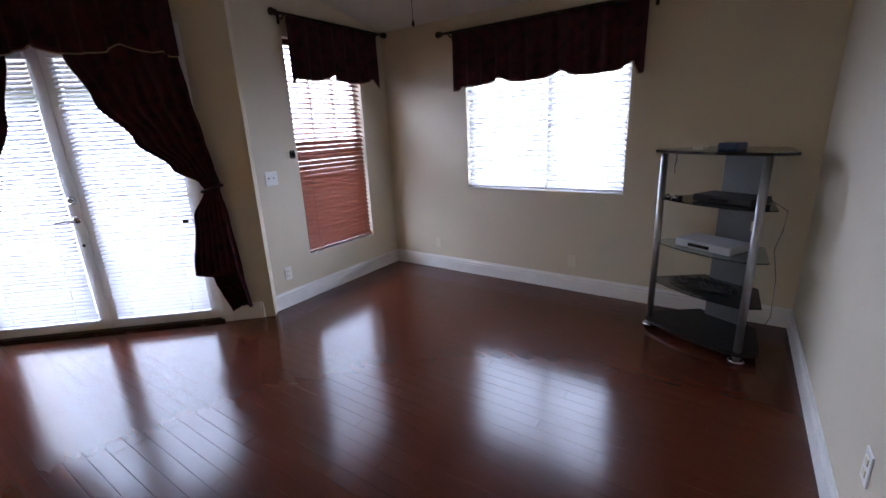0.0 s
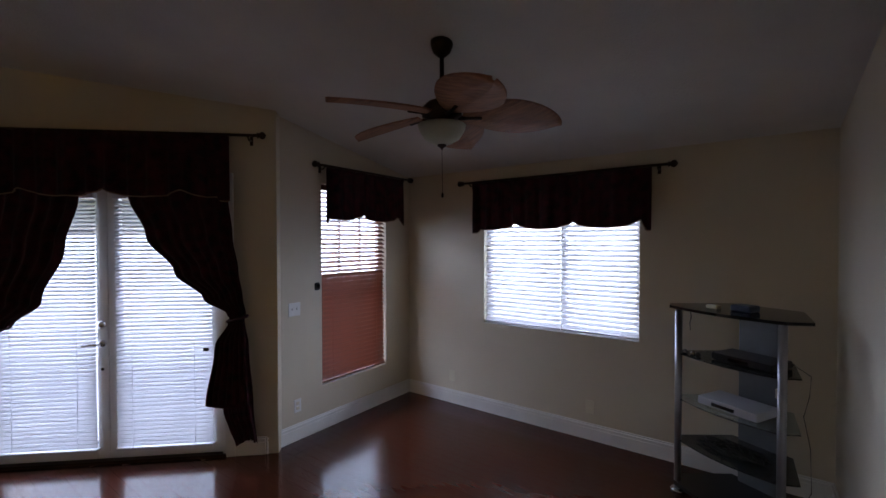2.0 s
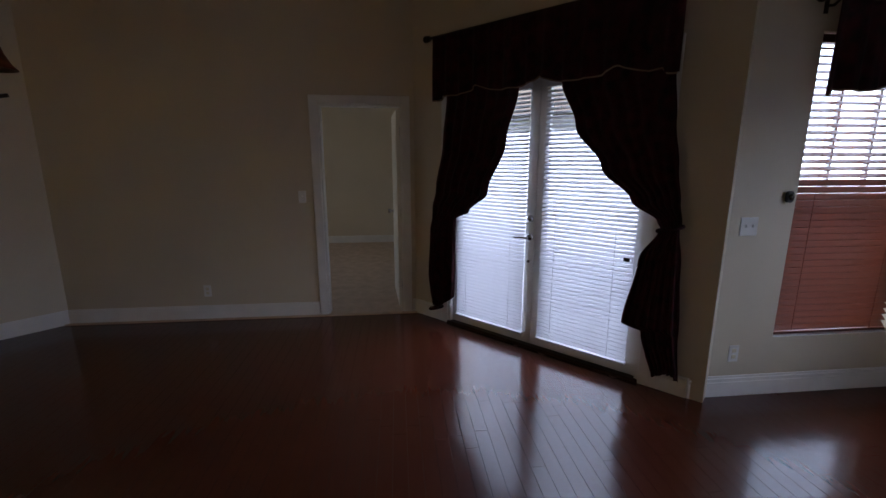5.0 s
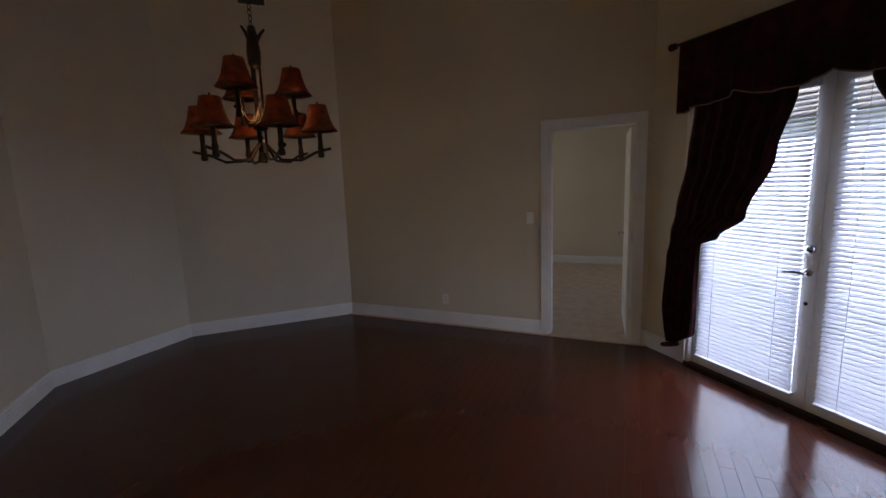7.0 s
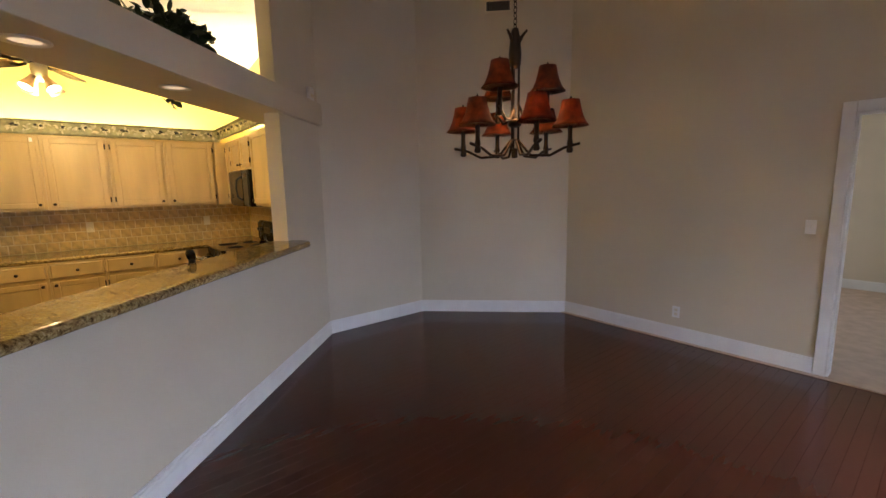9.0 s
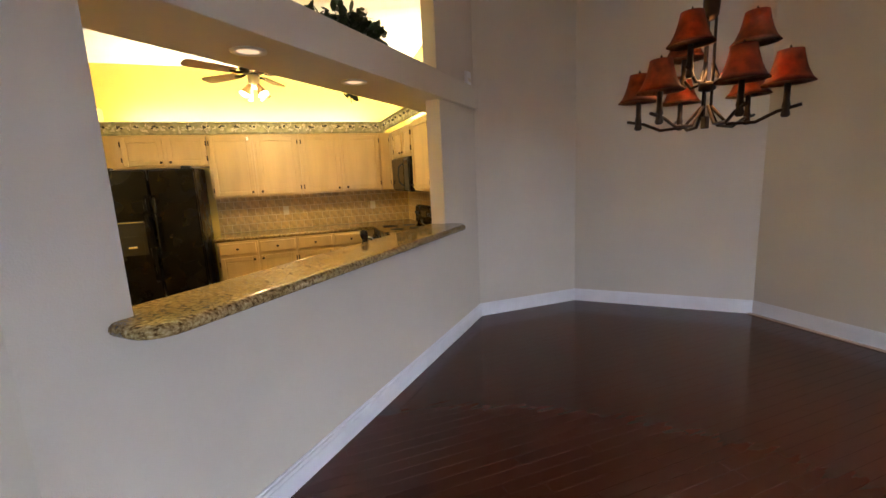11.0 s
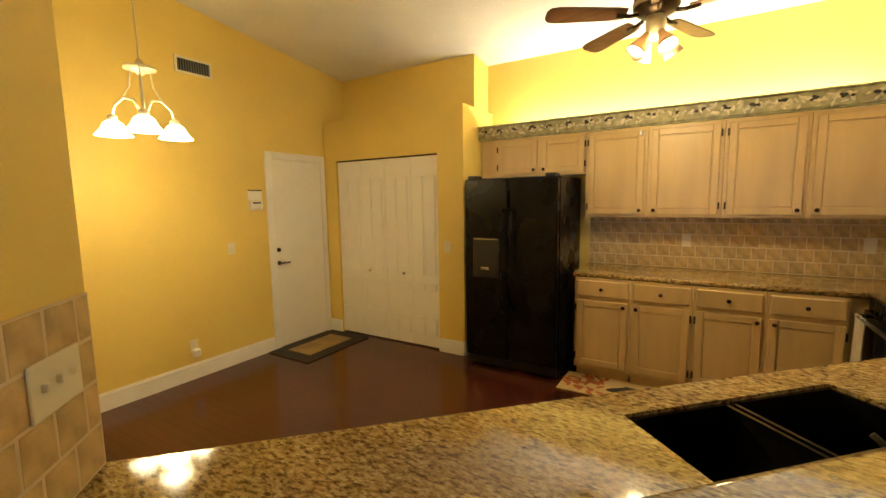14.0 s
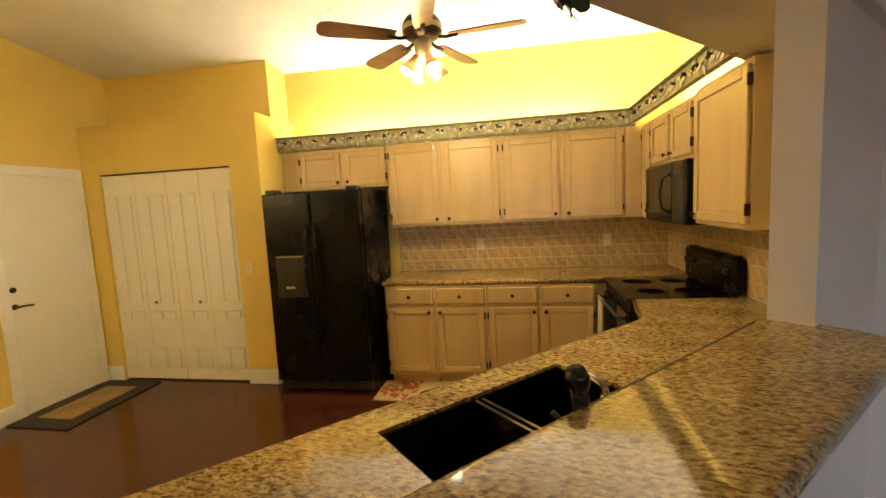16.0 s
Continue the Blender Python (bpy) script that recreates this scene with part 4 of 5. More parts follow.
def ivy(m, n, spread, label, hang=0.0, seed=1):
    rnd = random.Random(seed)
    t = thing("ivy_plant", m, label, "plant")
    stems, leaves = bmesh.new(), bmesh.new()
    for i in range(n):
        a = rnd.uniform(0, 6.28)
        L = rnd.uniform(0.35, 1.0)
        tip = Vector((math.cos(a) * spread[0] * L, math.sin(a) * spread[1] * L, spread[2] * rnd.uniform(0.15, 1) * (1.15 - L * 0.7) - hang * L))
        mid = tip * 0.5 + Vector((0, 0, 0.06))
        pts = [Vector((0, 0, 0.0)), mid, tip]
        add_tube(stems, pts, 0.003, 4)
        for k in range(9):
            f = 0.2 + 0.8 * k / 8
            p = (pts[1] * (f * 2) if f < 0.5 else pts[1].lerp(pts[2], f * 2 - 1)) + Vector((rnd.gauss(0, 0.02), rnd.gauss(0, 0.02), rnd.gauss(0, 0.02)))
            if not hang and p.z < 0.01:
                p.z = 0.01 + rnd.random() * 0.03
            mt = Matrix.Translation(p) @ pose(0, 0, 0, rnd.uniform(-60, 60), rnd.uniform(-60, 60), rnd.uniform(0, 360))
            leaf_shape(leaves, rnd.uniform(0.05, 0.085), rnd.uniform(0.035, 0.06), mt, 4, 0.001)
    part("stem", stems, LEAF, t)
    part("foliage", leaves, LEAF, t, "many small dark green ivy leaves")
    return t


ivy(PM @ Matrix.Translation((1.85, -0.14, 2.402)), 46, (0.44, 0.1, 0.28), "dark green artificial ivy on the plant shelf", seed=5)
ivy(PM @ Matrix.Translation((1.45, -0.47, 2.38)), 3, (0.08, 0.02, 0.02), "ivy sprig hanging off the beam edge", hang=0.26, seed=8)
ivy(PM @ Matrix.Translation((2.95, -0.14, 2.402)), 30, (0.4, 0.13, 0.26), "dark green artificial ivy further along the shelf", seed=12)
# ---- kitchen counters ----
SK = (1.3, 2.09, 0.235, 0.68)
QF, QK = -0.19, 0.14
bar = [(0.84, QK), (0.84, -0.001), (0.8, -0.001), (0.8, -0.1), (0.825, -0.16), (0.89, QF)] + [(3.395 + 0.095 * math.sin(q), QF + 0.095 - 0.095 * math.cos(q)) for q in [i * math.pi / 12 for i in range(7)]] + [(3.49, -0.001), (3.431, -0.001), (3.431, QK)]
t = thing("bar_counter", Matrix.Identity(4), "speckled tan granite raised bar top with a rounded edge", "counter")
part("slab", prism([pw(*p) for p in bar], BAR - 0.05, BAR), GRANITE, t)
bm = bmesh.new()
add_tube(bm, [(*pw(*p), BAR - 0.025) for p in bar[2:-2]], 0.0252, 12)
add_tube(bm, [(*pw(*p), BAR - 0.025) for p in ((0.845, QK), (3.425, QK))], 0.0252, 12)
part("bullnose_edge", bm, GRANITE, t, smooth=True)

# lower counter on the kitchen side, cut out for the sink
s0, s1, q0, q1 = SK
QW, QE = 0.131, 0.81
t = thing("sink_counter", Matrix.Identity(4), "speckled tan granite counter with a sink below the raised bar", "counter")
bm = bmesh.new()
inner, tip = pw(0.49, 0.78), kw(-0.845, -4.588)
add_prism(bm, [pw(s1, QW), pw(3.464, QW), pw(3.464, QE), pw(s1, QE)], CT - 0.04, CT)
add_prism(bm, [pw(s0, QW), pw(s1, QW), pw(s1, q0), pw(s0, q0)], CT - 0.04, CT)
add_prism(bm, [pw(s0, q1), pw(s1, q1), pw(s1, QE), pw(s0, 0.798)], CT - 0.04, CT)
add_prism(bm, [pw(0.145, QW), pw(s0, QW), pw(s0, 0.798), inner, tip, kw(KR + 0.003, -4.588), kw(KR + 0.003, -3.91)], CT - 0.04, CT)
bmesh.ops.remove_doubles(bm, verts=bm.verts[:], dist=1e-4)
part("slab", bm, GRANITE, t)
edge = [pw(3.46, QE), pw(s1, QE), pw(s0, 0.798), inner, tip]
part("front_edge", tube([(*p, CT - 0.02) for p in edge], 0.0203, 10), GRANITE, t, smooth=True)
bm = prism([pw(1.0, QW + 0.004), pw(3.425, QW + 0.004), pw(3.425, 0.76), pw(1.0, 0.75)], 0.1, CT - 0.26)
add_prism(bm, [pw(0.75, QW + 0.004), pw(s0 - 0.03, QW + 0.004), pw(s0 - 0.03, 0.75), pw(0.75, 0.74)], CT - 0.259, CT - 0.041)
add_prism(bm, [pw(s1 + 0.03, QW + 0.004), pw(3.425, QW + 0.004), pw(3.425, 0.76), pw(s1 + 0.03, 0.76)], CT - 0.259, CT - 0.041)
ob = part("peninsula_cabinet", bm, MAPLE, None, "light maple cabinet under the sink counter")
tagged(ob, "light maple cabinet under the sink counter", "cabinet", "kitchen cabinets")

def open_box(x0, x1, y0, y1, z0, z1, t):
    """A basin: a box with no lid and walls of thickness t."""
    bm = bmesh.new()

    def ring(e, z):
        return [bm.verts.new(p) for p in ((x0 + e, y0 + e, z), (x1 - e, y0 + e, z), (x1 - e, y1 - e, z), (x0 + e, y1 - e, z))]

    rings = [ring(0, z0), ring(0, z1), ring(t, z1), ring(t + 0.012, z0 + t)]
    for a, b in zip(rings, rings[1:]):
        for i in range(4):
            j = (i + 1) % 4
            bm.faces.new((a[i], a[j], b[j], b[i]))
    bm.faces.new(rings[0][::-1])
    bm.faces.new(rings[-1])
    return bm


# sink and tap
t = thing("sink", PM @ Matrix.Translation((0, 0, 0)), "black composite double-bowl sink set in granite", "sink")
SD = 1.715
for a, b in ((s0 + 0.001, SD - 0.008), (SD + 0.008, s1 - 0.001)):
    bm = open_box(a, b, -q1 + 0.001, -q0 - 0.001, CT - 0.24, CT - 0.012, 0.012)
    part("bowl", bm, BLACKG, t)
part("divider", box(SD - 0.0075, SD + 0.0075, -q1 + 0.014, -q0 - 0.014, CT - 0.06, CT - 0.022, 0.006), BLACKG, t, "glossy black divider ridge")
for x in (1.53, 1.93):
    part("drain", lathe([(0.0, CT - 0.229), (0.04, CT - 0.228), (0.045, CT - 0.226), (0.045, CT - 0.23)], 16, Matrix.Translation((x, -0.45, 0))), CHROME, t, smooth=True)
t = thing("faucet", Matrix.Translation((*pw(1.79, 0.19), CT)) @ pose(0, 0, 0, 0, 0, 60), "black pull-out kitchen faucet beside the sink", "faucet")
part("base", lathe([(0.034, 0.0), (0.034, 0.008), (0.027, 0.02), (0.025, 0.08)], 16), BLACKM, t, smooth=True)
part("neck", tube([(0, 0, 0.07), (0.0, 0, 0.16), (0.006, 0, 0.19), (0.012, 0, 0.215)], 0.022, 14, 0.019), BLACKM, t, smooth=True)
part("spout_head", lathe([(0.0, -0.04), (0.02, -0.035), (0.027, -0.012), (0.028, 0.01), (0.022, 0.03), (0.0, 0.038)], 18, Matrix.Translation((0.017, 0, 0.235)) @ pose(0, 0, 0, 0, 25)), BLACKG, t, smooth=True)
part("lever", tube([(0, -0.02, 0.1), (0.005, -0.045, 0.115), (0.01, -0.07, 0.135)], 0.007, 8), BLACKM, t, smooth=True)
t = thing("soap_dispenser", Matrix.Translation((*pw(1.7, 0.185), CT)), "chrome soap dispenser by the sink", "dispenser")
part("stem", lathe([(0.022, 0), (0.02, 0.03), (0.014, 0.06), (0.014, 0.165)], 14), CHROME, t, smooth=True)
part("nozzle", tube([(0, 0, 0.16), (0.005, -0.005, 0.19), (0.03, -0.03, 0.2), (0.05, -0.05, 0.185)], 0.011, 10), CHROME, t, smooth=True)

# back counter
t = thing("back_counter", KM, "speckled tan granite counter along the back wall", "counter")
bm = prism([(KR + 0.012, KB + 0.012), (1.055, KB + 0.012), (1.055, -5.345), (-0.84, -5.345), (KR + 0.012, -5.365)], CT - 0.04, CT)
part("slab", bm, GRANITE, t)
part("front_edge", tube([(1.055, -5.345, CT - 0.02), (-0.84, -5.345, CT - 0.02)], 0.0205, 10), GRANITE, t, smooth=True)

# base cabinets
w = 0.4425
x = 1.035
for i in range(4):
    m = KM @ Matrix.Translation((x - w, KB, 0))
    kn = -1 if i % 2 else 1
    cabinet("base_cabinet", m, w, 0.645, 0, CT - 0.041, [(0.02, w - 0.02, -1 if i in (0, 2) else 1, 1 if i in (0, 2) else -1)], "light maple base cabinet with a drawer and a panel door", True)
    x -= w
part("corner_cabinet_body", box(KR + 0.004, x - 0.002, KB + 0.004, -5.37, 0.1, CT - 0.041), MAPLE, thing("corner_cabinet", KM, "light maple corner base cabinet", "cabinet", "kitchen cabinets"))
part("corner_body", box(KR + 0.004, -0.87, -4.585, -4.2, 0.1, CT - 0.041, 0.002), MAPLE, thing("end_cabinet", KM, "light maple cabinet beside the stove", "cabinet", "kitchen cabinets"))

# wall cabinets
UB, UT = 1.395, 2.155
for i, (a, b) in enumerate(((1.045, 0.535), (0.535, -0.003), (-0.003, -0.52), (-0.52, -1.05))):
    m = KM @ Matrix.Translation((b, KB, 0))
    n = a - b
    cabinet("wall_cabinet", m, n, UV - KB, UB, UT, [(0.027, n - 0.027, -1 if i in (0, 2) else 1, 1 if i in (0, 2) else -1)], "light maple wall cabinet with a panel door")
m = KM @ Matrix.Translation((1.047, KB, 0))
cabinet("fridge_cabinet", m, 1.045, UV - KB, 1.785, UT, [(0.01, 0.412, 1, -1), (0.452, 0.855, -1, 1)], "short light maple cabinet over the fridge")
part("filler", box(KR + 0.005, -1.052, KB + 0.005, UV, UB, UT), MAPLE, thing("corner_wall_cabinet", KM, "light maple corner wall cabinet", "cabinet", "kitchen cabinets"))


def right_run(v):
    return KM @ Matrix.Translation((KR, v, 0)) @ pose(0, 0, 0, 0, 0, -90)


cabinet("narrow_cabinet", right_run(-5.418), 0.255, 0.31, UB, UT, [(0.012, 0.215, -1, 1)], "narrow light maple wall cabinet")
cabinet("microwave_cabinet", right_run(-4.602), 0.813, 0.31, 1.79, UT, [(0.022, 0.37, 1, -1), (0.43, 0.8, -1, 1)], "short light maple cabinet over the microwave")
cabinet("end_wall_cabinet", right_run(-3.975), 0.622, 0.31, UB, UT + 0.02, [(0.015, 0.605, 1, -1)], "light maple wall cabinet beside the pass-through")

# crown border with carved leaves
t = thing("crown_border", KM, "olive crown board with a carved leaf border above the cabinets", "crown")
bm = bmesh.new()
add_prism(bm, [(PS - 0.005, UV + 0.06), (-1.13, UV + 0.06), (-1.13, UV + 0.02), (PS - 0.005, UV + 0.02)], 2.172, 2.278)
add_box(bm, -1.13, PS - 0.005, UV - 0.01, UV + 0.045, 2.157, 2.171, 0.003)
add_box(bm, -1.145, PS - 0.005, UV + 0.0, UV + 0.085, 2.28, 2.295, 0.004)
part("board", bm, BORDER, t)
bm = bmesh.new()
add_prism(bm, [(-1.13, UV + 0.02), (-1.09, UV + 0.02), (-1.09, -3.985), (-1.13, -3.985)], 2.182, 2.281)
add_box(bm, -1.145, -1.06, UV + 0.086, -3.985, 2.282, 2.297, 0.004)
part("side_board", bm, BORDER, t)
rnd = random.Random(4)
bm, bd = bmesh.new(), bmesh.new()
runs = [(Matrix.Translation((0, UV + 0.064, 0)), -1.07, PS - 0.03, 2.224), (Matrix.Translation((-1.086, 0, 0)) @ pose(0, 0, 0, 0, 0, 90), UV + 0.1, -4.0, 2.231)]
for m, a, b, zc in runs:
    sgn = 1 if m[0][0] > 0.5 else -1
    x, k = a, 0
    while x < b:
        for j in range(5):
            p = m @ Matrix.Translation((x + rnd.uniform(-0.045, 0.045), 0.002 * sgn + (0 if sgn > 0 else -0.0), zc + rnd.uniform(-0.026, 0.026))) @ pose(0, 0, 0, 90 + rnd.uniform(-12, 12), 0, 0) @ pose(0, 0, 0, 0, 0, rnd.uniform(0, 360))
            leaf_shape(bm, rnd.uniform(0.034, 0.05), rnd.uniform(0.014, 0.024), p, 4, 0.006)
        if k % 2 == 0:
            for j in range(4):
                p = m @ Matrix.Translation((x + 0.05 + rnd.uniform(-0.03, 0.03), 0.001 * sgn, zc + 0.012 + rnd.uniform(-0.012, 0.012)))
                add_lathe(bd, [(0.0, -0.012), (0.013, -0.005), (0.013, 0.005), (0.0, 0.012)], 6, p)
        x += 0.085
        k += 1
tagged(part("carved_leaves", bm, BORDERD, t, "pale carved leaf relief"), kind="stuff")
tagged(part("carved_berries", bd, BLACKM, t, "dark berry clusters"), kind="stuff")

# cove light strip above the cabinets
t = thing("cove_light", KM, "thin warm light strip lying on top of the cabinets", "light strip")
part("strip", box(-1.0, 1.9, KB + 0.09, KB + 0.11, UT + 0.001, UT + 0.015), BULBSTRIP, t)
part("strip", box(KR + 0.09, KR + 0.11, KB + 0.3, -4.05, UT + 0.035, UT + 0.05), BULBSTRIP, t)

# ---- fridge ----
t = thing("refrigerator", KM @ Matrix.Translation((-0.029, 0.03, 0)) @ Matrix.Diagonal((1.03, 1, 1.02, 1)), "black side-by-side refrigerator with a door dispenser", "refrigerator")
part("body", box(1.12, 1.96, -5.88, -5.2, 0.03, 1.72, 0.006), BLACK, t)
part("kick_grille", box(1.13, 1.95, -5.2, -5.185, 0.03, 0.11), BLACKM, t)
for x0, x1, hx in ((1.125, 1.535, 1.5), (1.545, 1.955, 1.58)):
    d = part("door", box(x0, x1, -5.195, -5.125, 0.12, 1.715, 0.012), BLACK, t)
    part("handle", tube([(hx, -5.125, 1.45), (hx, -5.075, 1.4), (hx, -5.068, 1.0), (hx, -5.075, 0.6), (hx, -5.125, 0.55)], 0.013, 8), BLACK, d, smooth=True)
    part("hinge_cap", box(x0 + (0.02 if x0 < 1.3 else 0.3), x0 + (0.11 if x0 < 1.3 else 0.39), -5.26, -5.15, 1.716, 1.745, 0.008), BLACKM, d)
    if x0 > 1.3:
        part("dispenser", box(1.62, 1.87, -5.126, -5.116, 0.85, 1.2, 0.006), BLACKM, d)
        part("dispenser_recess", box(1.65, 1.84, -5.118, -5.112, 0.87, 1.05, 0.003), BLACKM, d)
        part("dispenser_trim", box(1.63, 1.86, -5.117, -5.111, 1.186, 1.196), CHROME, d)
        part("spigot", box(1.71, 1.79, -5.114, -5.1, 0.92, 0.945, 0.004), CHROME, d)

# ---- stove and microwave ----
SB = -1.4
t = thing("stove", KM @ Matrix.Translation((-0.1, -0.255, 0.012)), "black electric range with a raised control panel", "stove")
part("body", box(SB + 0.02, -0.72, -5.098, -4.342, 0.02, 0.905, 0.004), BLACK, t)
part("cooktop", box(SB + 0.08, -0.7, -5.1, -4.34, 0.905, 0.925, 0.006), BLACKG, t)
part("backguard", box(SB + 0.013, SB + 0.1, -5.095, -4.345, 0.926, 1.17, 0.025), BLACK, t)
part("display", box(SB + 0.1, SB + 0.105, -4.83, -4.6, 1.03, 1.11), BLACKG, t)
for v in (-5.03, -4.94, -4.5, -4.41):
    part("dial", lathe([(0.022, 0), (0.02, 0.02), (0, 0.022)], 12, Matrix.Translation((SB + 0.1, v, 1.07)) @ pose(0, 0, 0, 0, 90)), BLACKM, t, smooth=True)
d = part("oven_door", box(-0.72, -0.695, -5.08, -4.36, 0.2, 0.82, 0.006), BLACKG, t)
part("oven_handle", tube([(-0.695, -5.04, 0.78), (-0.65, -5.03, 0.785), (-0.65, -4.41, 0.785), (-0.695, -4.4, 0.78)], 0.012, 8), BLACKM, d, smooth=True)
for u, v, r in ((-0.9, -4.9, 0.1), (-0.9, -4.55, 0.08), (-1.15, -4.9, 0.08), (-1.15, -4.55, 0.1)):
    part("burner_ring", lathe([(r - 0.004, 0.9252), (r, 0.926), (r + 0.003, 0.9252)], 24, Matrix.Translation((u, v, 0))), BLACKM, t)
rows = []
for i in range(10):
    z = 0.8 - i * 0.04
    rows.append([(-0.645 + 0.008 * math.sin(j * 1.3 + i * 0.2), -5.02 + j * 0.018, z) for j in range(11)])
ob = part("towel", sheet(rows, 0.004), TOWEL, None, smooth=True)
ob.matrix_world = KM @ Matrix.Translation((-0.1, -0.255, 0.012))
tagged(ob, "pale kitchen towel hanging on the oven handle", "towel")
t = thing("microwave", KM @ Matrix.Translation((-0.125, -0.235, 0.012)), "black over-the-range microwave with a curved handle", "microwave")
part("body", box(SB + 0.03, -1.02, -5.14, -4.38, 1.37, 1.775, 0.006), BLACK, t)
d = part("door", box(-1.02, -1.0, -5.135, -4.58, 1.385, 1.765, 0.008), BLACKG, t)
part("handle", tube([(-1.0, -4.63, 1.7), (-0.955, -4.625, 1.66), (-0.945, -4.625, 1.57), (-0.955, -4.625, 1.48), (-1.0, -4.63, 1.44)], 0.011, 8), BLACKM, d, smooth=True)
part("control_panel", box(-1.02, -1.003, -4.572, -4.385, 1.385, 1.765, 0.004), BLACKM, t)
part("display", box(-1.003, -1.0, -4.54, -4.41, 1.69, 1.735), BLACKG, t)

# ---- pantry and door ----
t = thing("pantry_door", KM, "white four-panel bifold pantry doors, closed", "door")
for a in (2.404, 2.7505, 3.098, 3.4445):
    leaf = part("leaf", box(a, a + 0.343, PV - 0.06, PV - 0.028, 0.015, 2.02, 0.002), DOORW, t)
    bm = bmesh.new()
    for x0, x1 in ((a + 0.04, a + 0.155), (a + 0.19, a + 0.303)):
        for z0, z1 in ((0.13, 0.34), (0.62, 0.7), (0.78, 1.82)):
            add_box(bm, x0, x1, PV - 0.0285, PV - 0.014, z0, z1, 0.008)
    part("raised_panel", bm, DOORW, leaf)
for x in (2.85, 3.33):
    part("pull", lathe([(0.008, 0), (0.008, 0.012), (0.017, 0.018), (0.015, 0.028), (0, 0.032)], 12, Matrix.Translation((x, PV - 0.028, 0.79)) @ pose(0, 0, 0, -90)), CHROME, t, smooth=True)
part("track", box(2.402, 3.788, PV - 0.075, PV - 0.02, 2.024, 2.034), BRONZE, t)
# unseen behind the doors, added to close the pantry against outdoor light
structure("wall_pantry_inside", box(2.21, 3.96, -5.95, -5.9, 0, 2.37), CREAM, "plain unseen closet back added to shut out the daylight", KM, category="wall")
bm = bmesh.new()
add_box(bm, 4.474, 4.554, -0.018, -0.001, 0, 2.095, 0.004)
add_box(bm, 5.21, 5.28, -0.018, -0.001, 0, 2.095, 0.004)
add_box(bm, 4.5545, 5.2095, -0.018, -0.001, 2.015, 2.095, 0.004)
structure("trim_kitchen_door", bm, WHITE, "white casing round the kitchen door", KLM, category="trim")
d = structure("door_4", box(4.556, 5.208, -0.012, -0.0015, 0.02, 2.013, 0.002), DOORW, "plain white closed door to the garage", KLM, category="door")
part("threshold", box(4.556, 5.208, -0.03, -0.002, 0.001, 0.018), CHROME, d)
hx = 4.58
part("lever_handle", tube([(hx, -0.012, 0.93), (hx, -0.05, 0.93), (hx + 0.03, -0.055, 0.932), (hx + 0.11, -0.05, 0.925)], 0.009, 8), BRONZE, d, smooth=True)
part("rosette", lathe([(0.023, 0), (0.023, 0.006), (0.015, 0.014)], 14, Matrix.Translation((hx, -0.012, 0.93)) @ pose(0, 0, 0, 90)), BRONZE, d, smooth=True)
part("deadbolt", lathe([(0.023, 0), (0.023, 0.012), (0.01, 0.02)], 14, Matrix.Translation((hx, -0.012, 1.07)) @ pose(0, 0, 0, 90)), BRONZE, d, smooth=True)
t = thing("alarm_keypad", KLM @ Matrix.Translation((4.345, 0, 1.56)), "white alarm keypad with a paper note above it", "keypad")
part("case", box(-0.07, 0.07, -0.03, 0, -0.06, 0.03, 0.005), WHITE, t)
part("display", box(-0.045, 0.045, -0.033, -0.029, 0.0, 0.02), GREYPANEL, t)
for i in range(3):
    part("key_row", box(-0.04, 0.04, -0.034, -0.029, -0.05 + i * 0.015, -0.041 + i * 0.015), IVORY, t)
part("note", box(-0.075, 0.08, -0.004, -0.001, 0.035, 0.14), WHITE, t, "paper note with printed lines")
part("print_bar", box(-0.075, 0.08, -0.0055, -0.004, 0.128, 0.14), RUGK, t)
plate(KLM @ Matrix.Translation((4.06, 0, 1.14)), "ivory light switch on the yellow wall", "toggle", mat=IVORY)
plate(KLM @ Matrix.Translation((3.64, 0, 0.3)), "ivory wall outlet on the yellow wall", "outlet", mat=IVORY)
small("plug_in_freshener", box(-0.03, 0.03, -0.06, -0.01, -0.05, 0.02, 0.01), WHITE, "white plug-in freshener in the outlet", "plug", KLM @ Matrix.Translation((3.64, 0, 0.26)))
BS = KM @ Matrix.Translation((0, KB + 0.012, 0)) @ pose(0, 0, 0, 0, 0, 180)
plate(BS @ Matrix.Translation((-0.232, 0, 1.18)), "ivory outlet in the tile backsplash", "outlet", mat=IVORY)
plate(BS @ Matrix.Translation((0.95, 0, 1.18)), "ivory outlet in the tile backsplash", "outlet", mat=IVORY)
small("door_catch", box(-0.012, 0.012, -0.03, 0, -0.02, 0.02, 0.003), WHITE, "tiny white child latch on a cabinet door", "latch", KM @ Matrix.Translation((0.59, UV + 0.022, 2.1)) @ pose(0, 0, 0, 0, 0, 180))

# ---- mats ----

t = thing("door_mat", KM @ Matrix.Translation((-0.015, 0.0, 0)), "rectangular door mat with a dark border and tan centre", "mat")
part("border", prism([(3.37, -4.38), (3.96, -4.38), (3.96, -5.27), (3.37, -5.27)], 0.004, 0.012), MATD, t)
part("centre", prism([(3.5, -4.52), (3.83, -4.52), (3.83, -5.13), (3.5, -5.13)], 0.0121, 0.016), MATT, t)
t = thing("kitchen_rug", KM, "beige printed kitchen rug with a dark figure and rust leaves", "rug")
part("field", prism([(0.23, -5.0), (1.095, -5.02), (1.09, -5.405), (0.23, -5.405)], 0.004, 0.012), RUGB, t)
bl = bmesh.new()
rnd = random.Random(21)
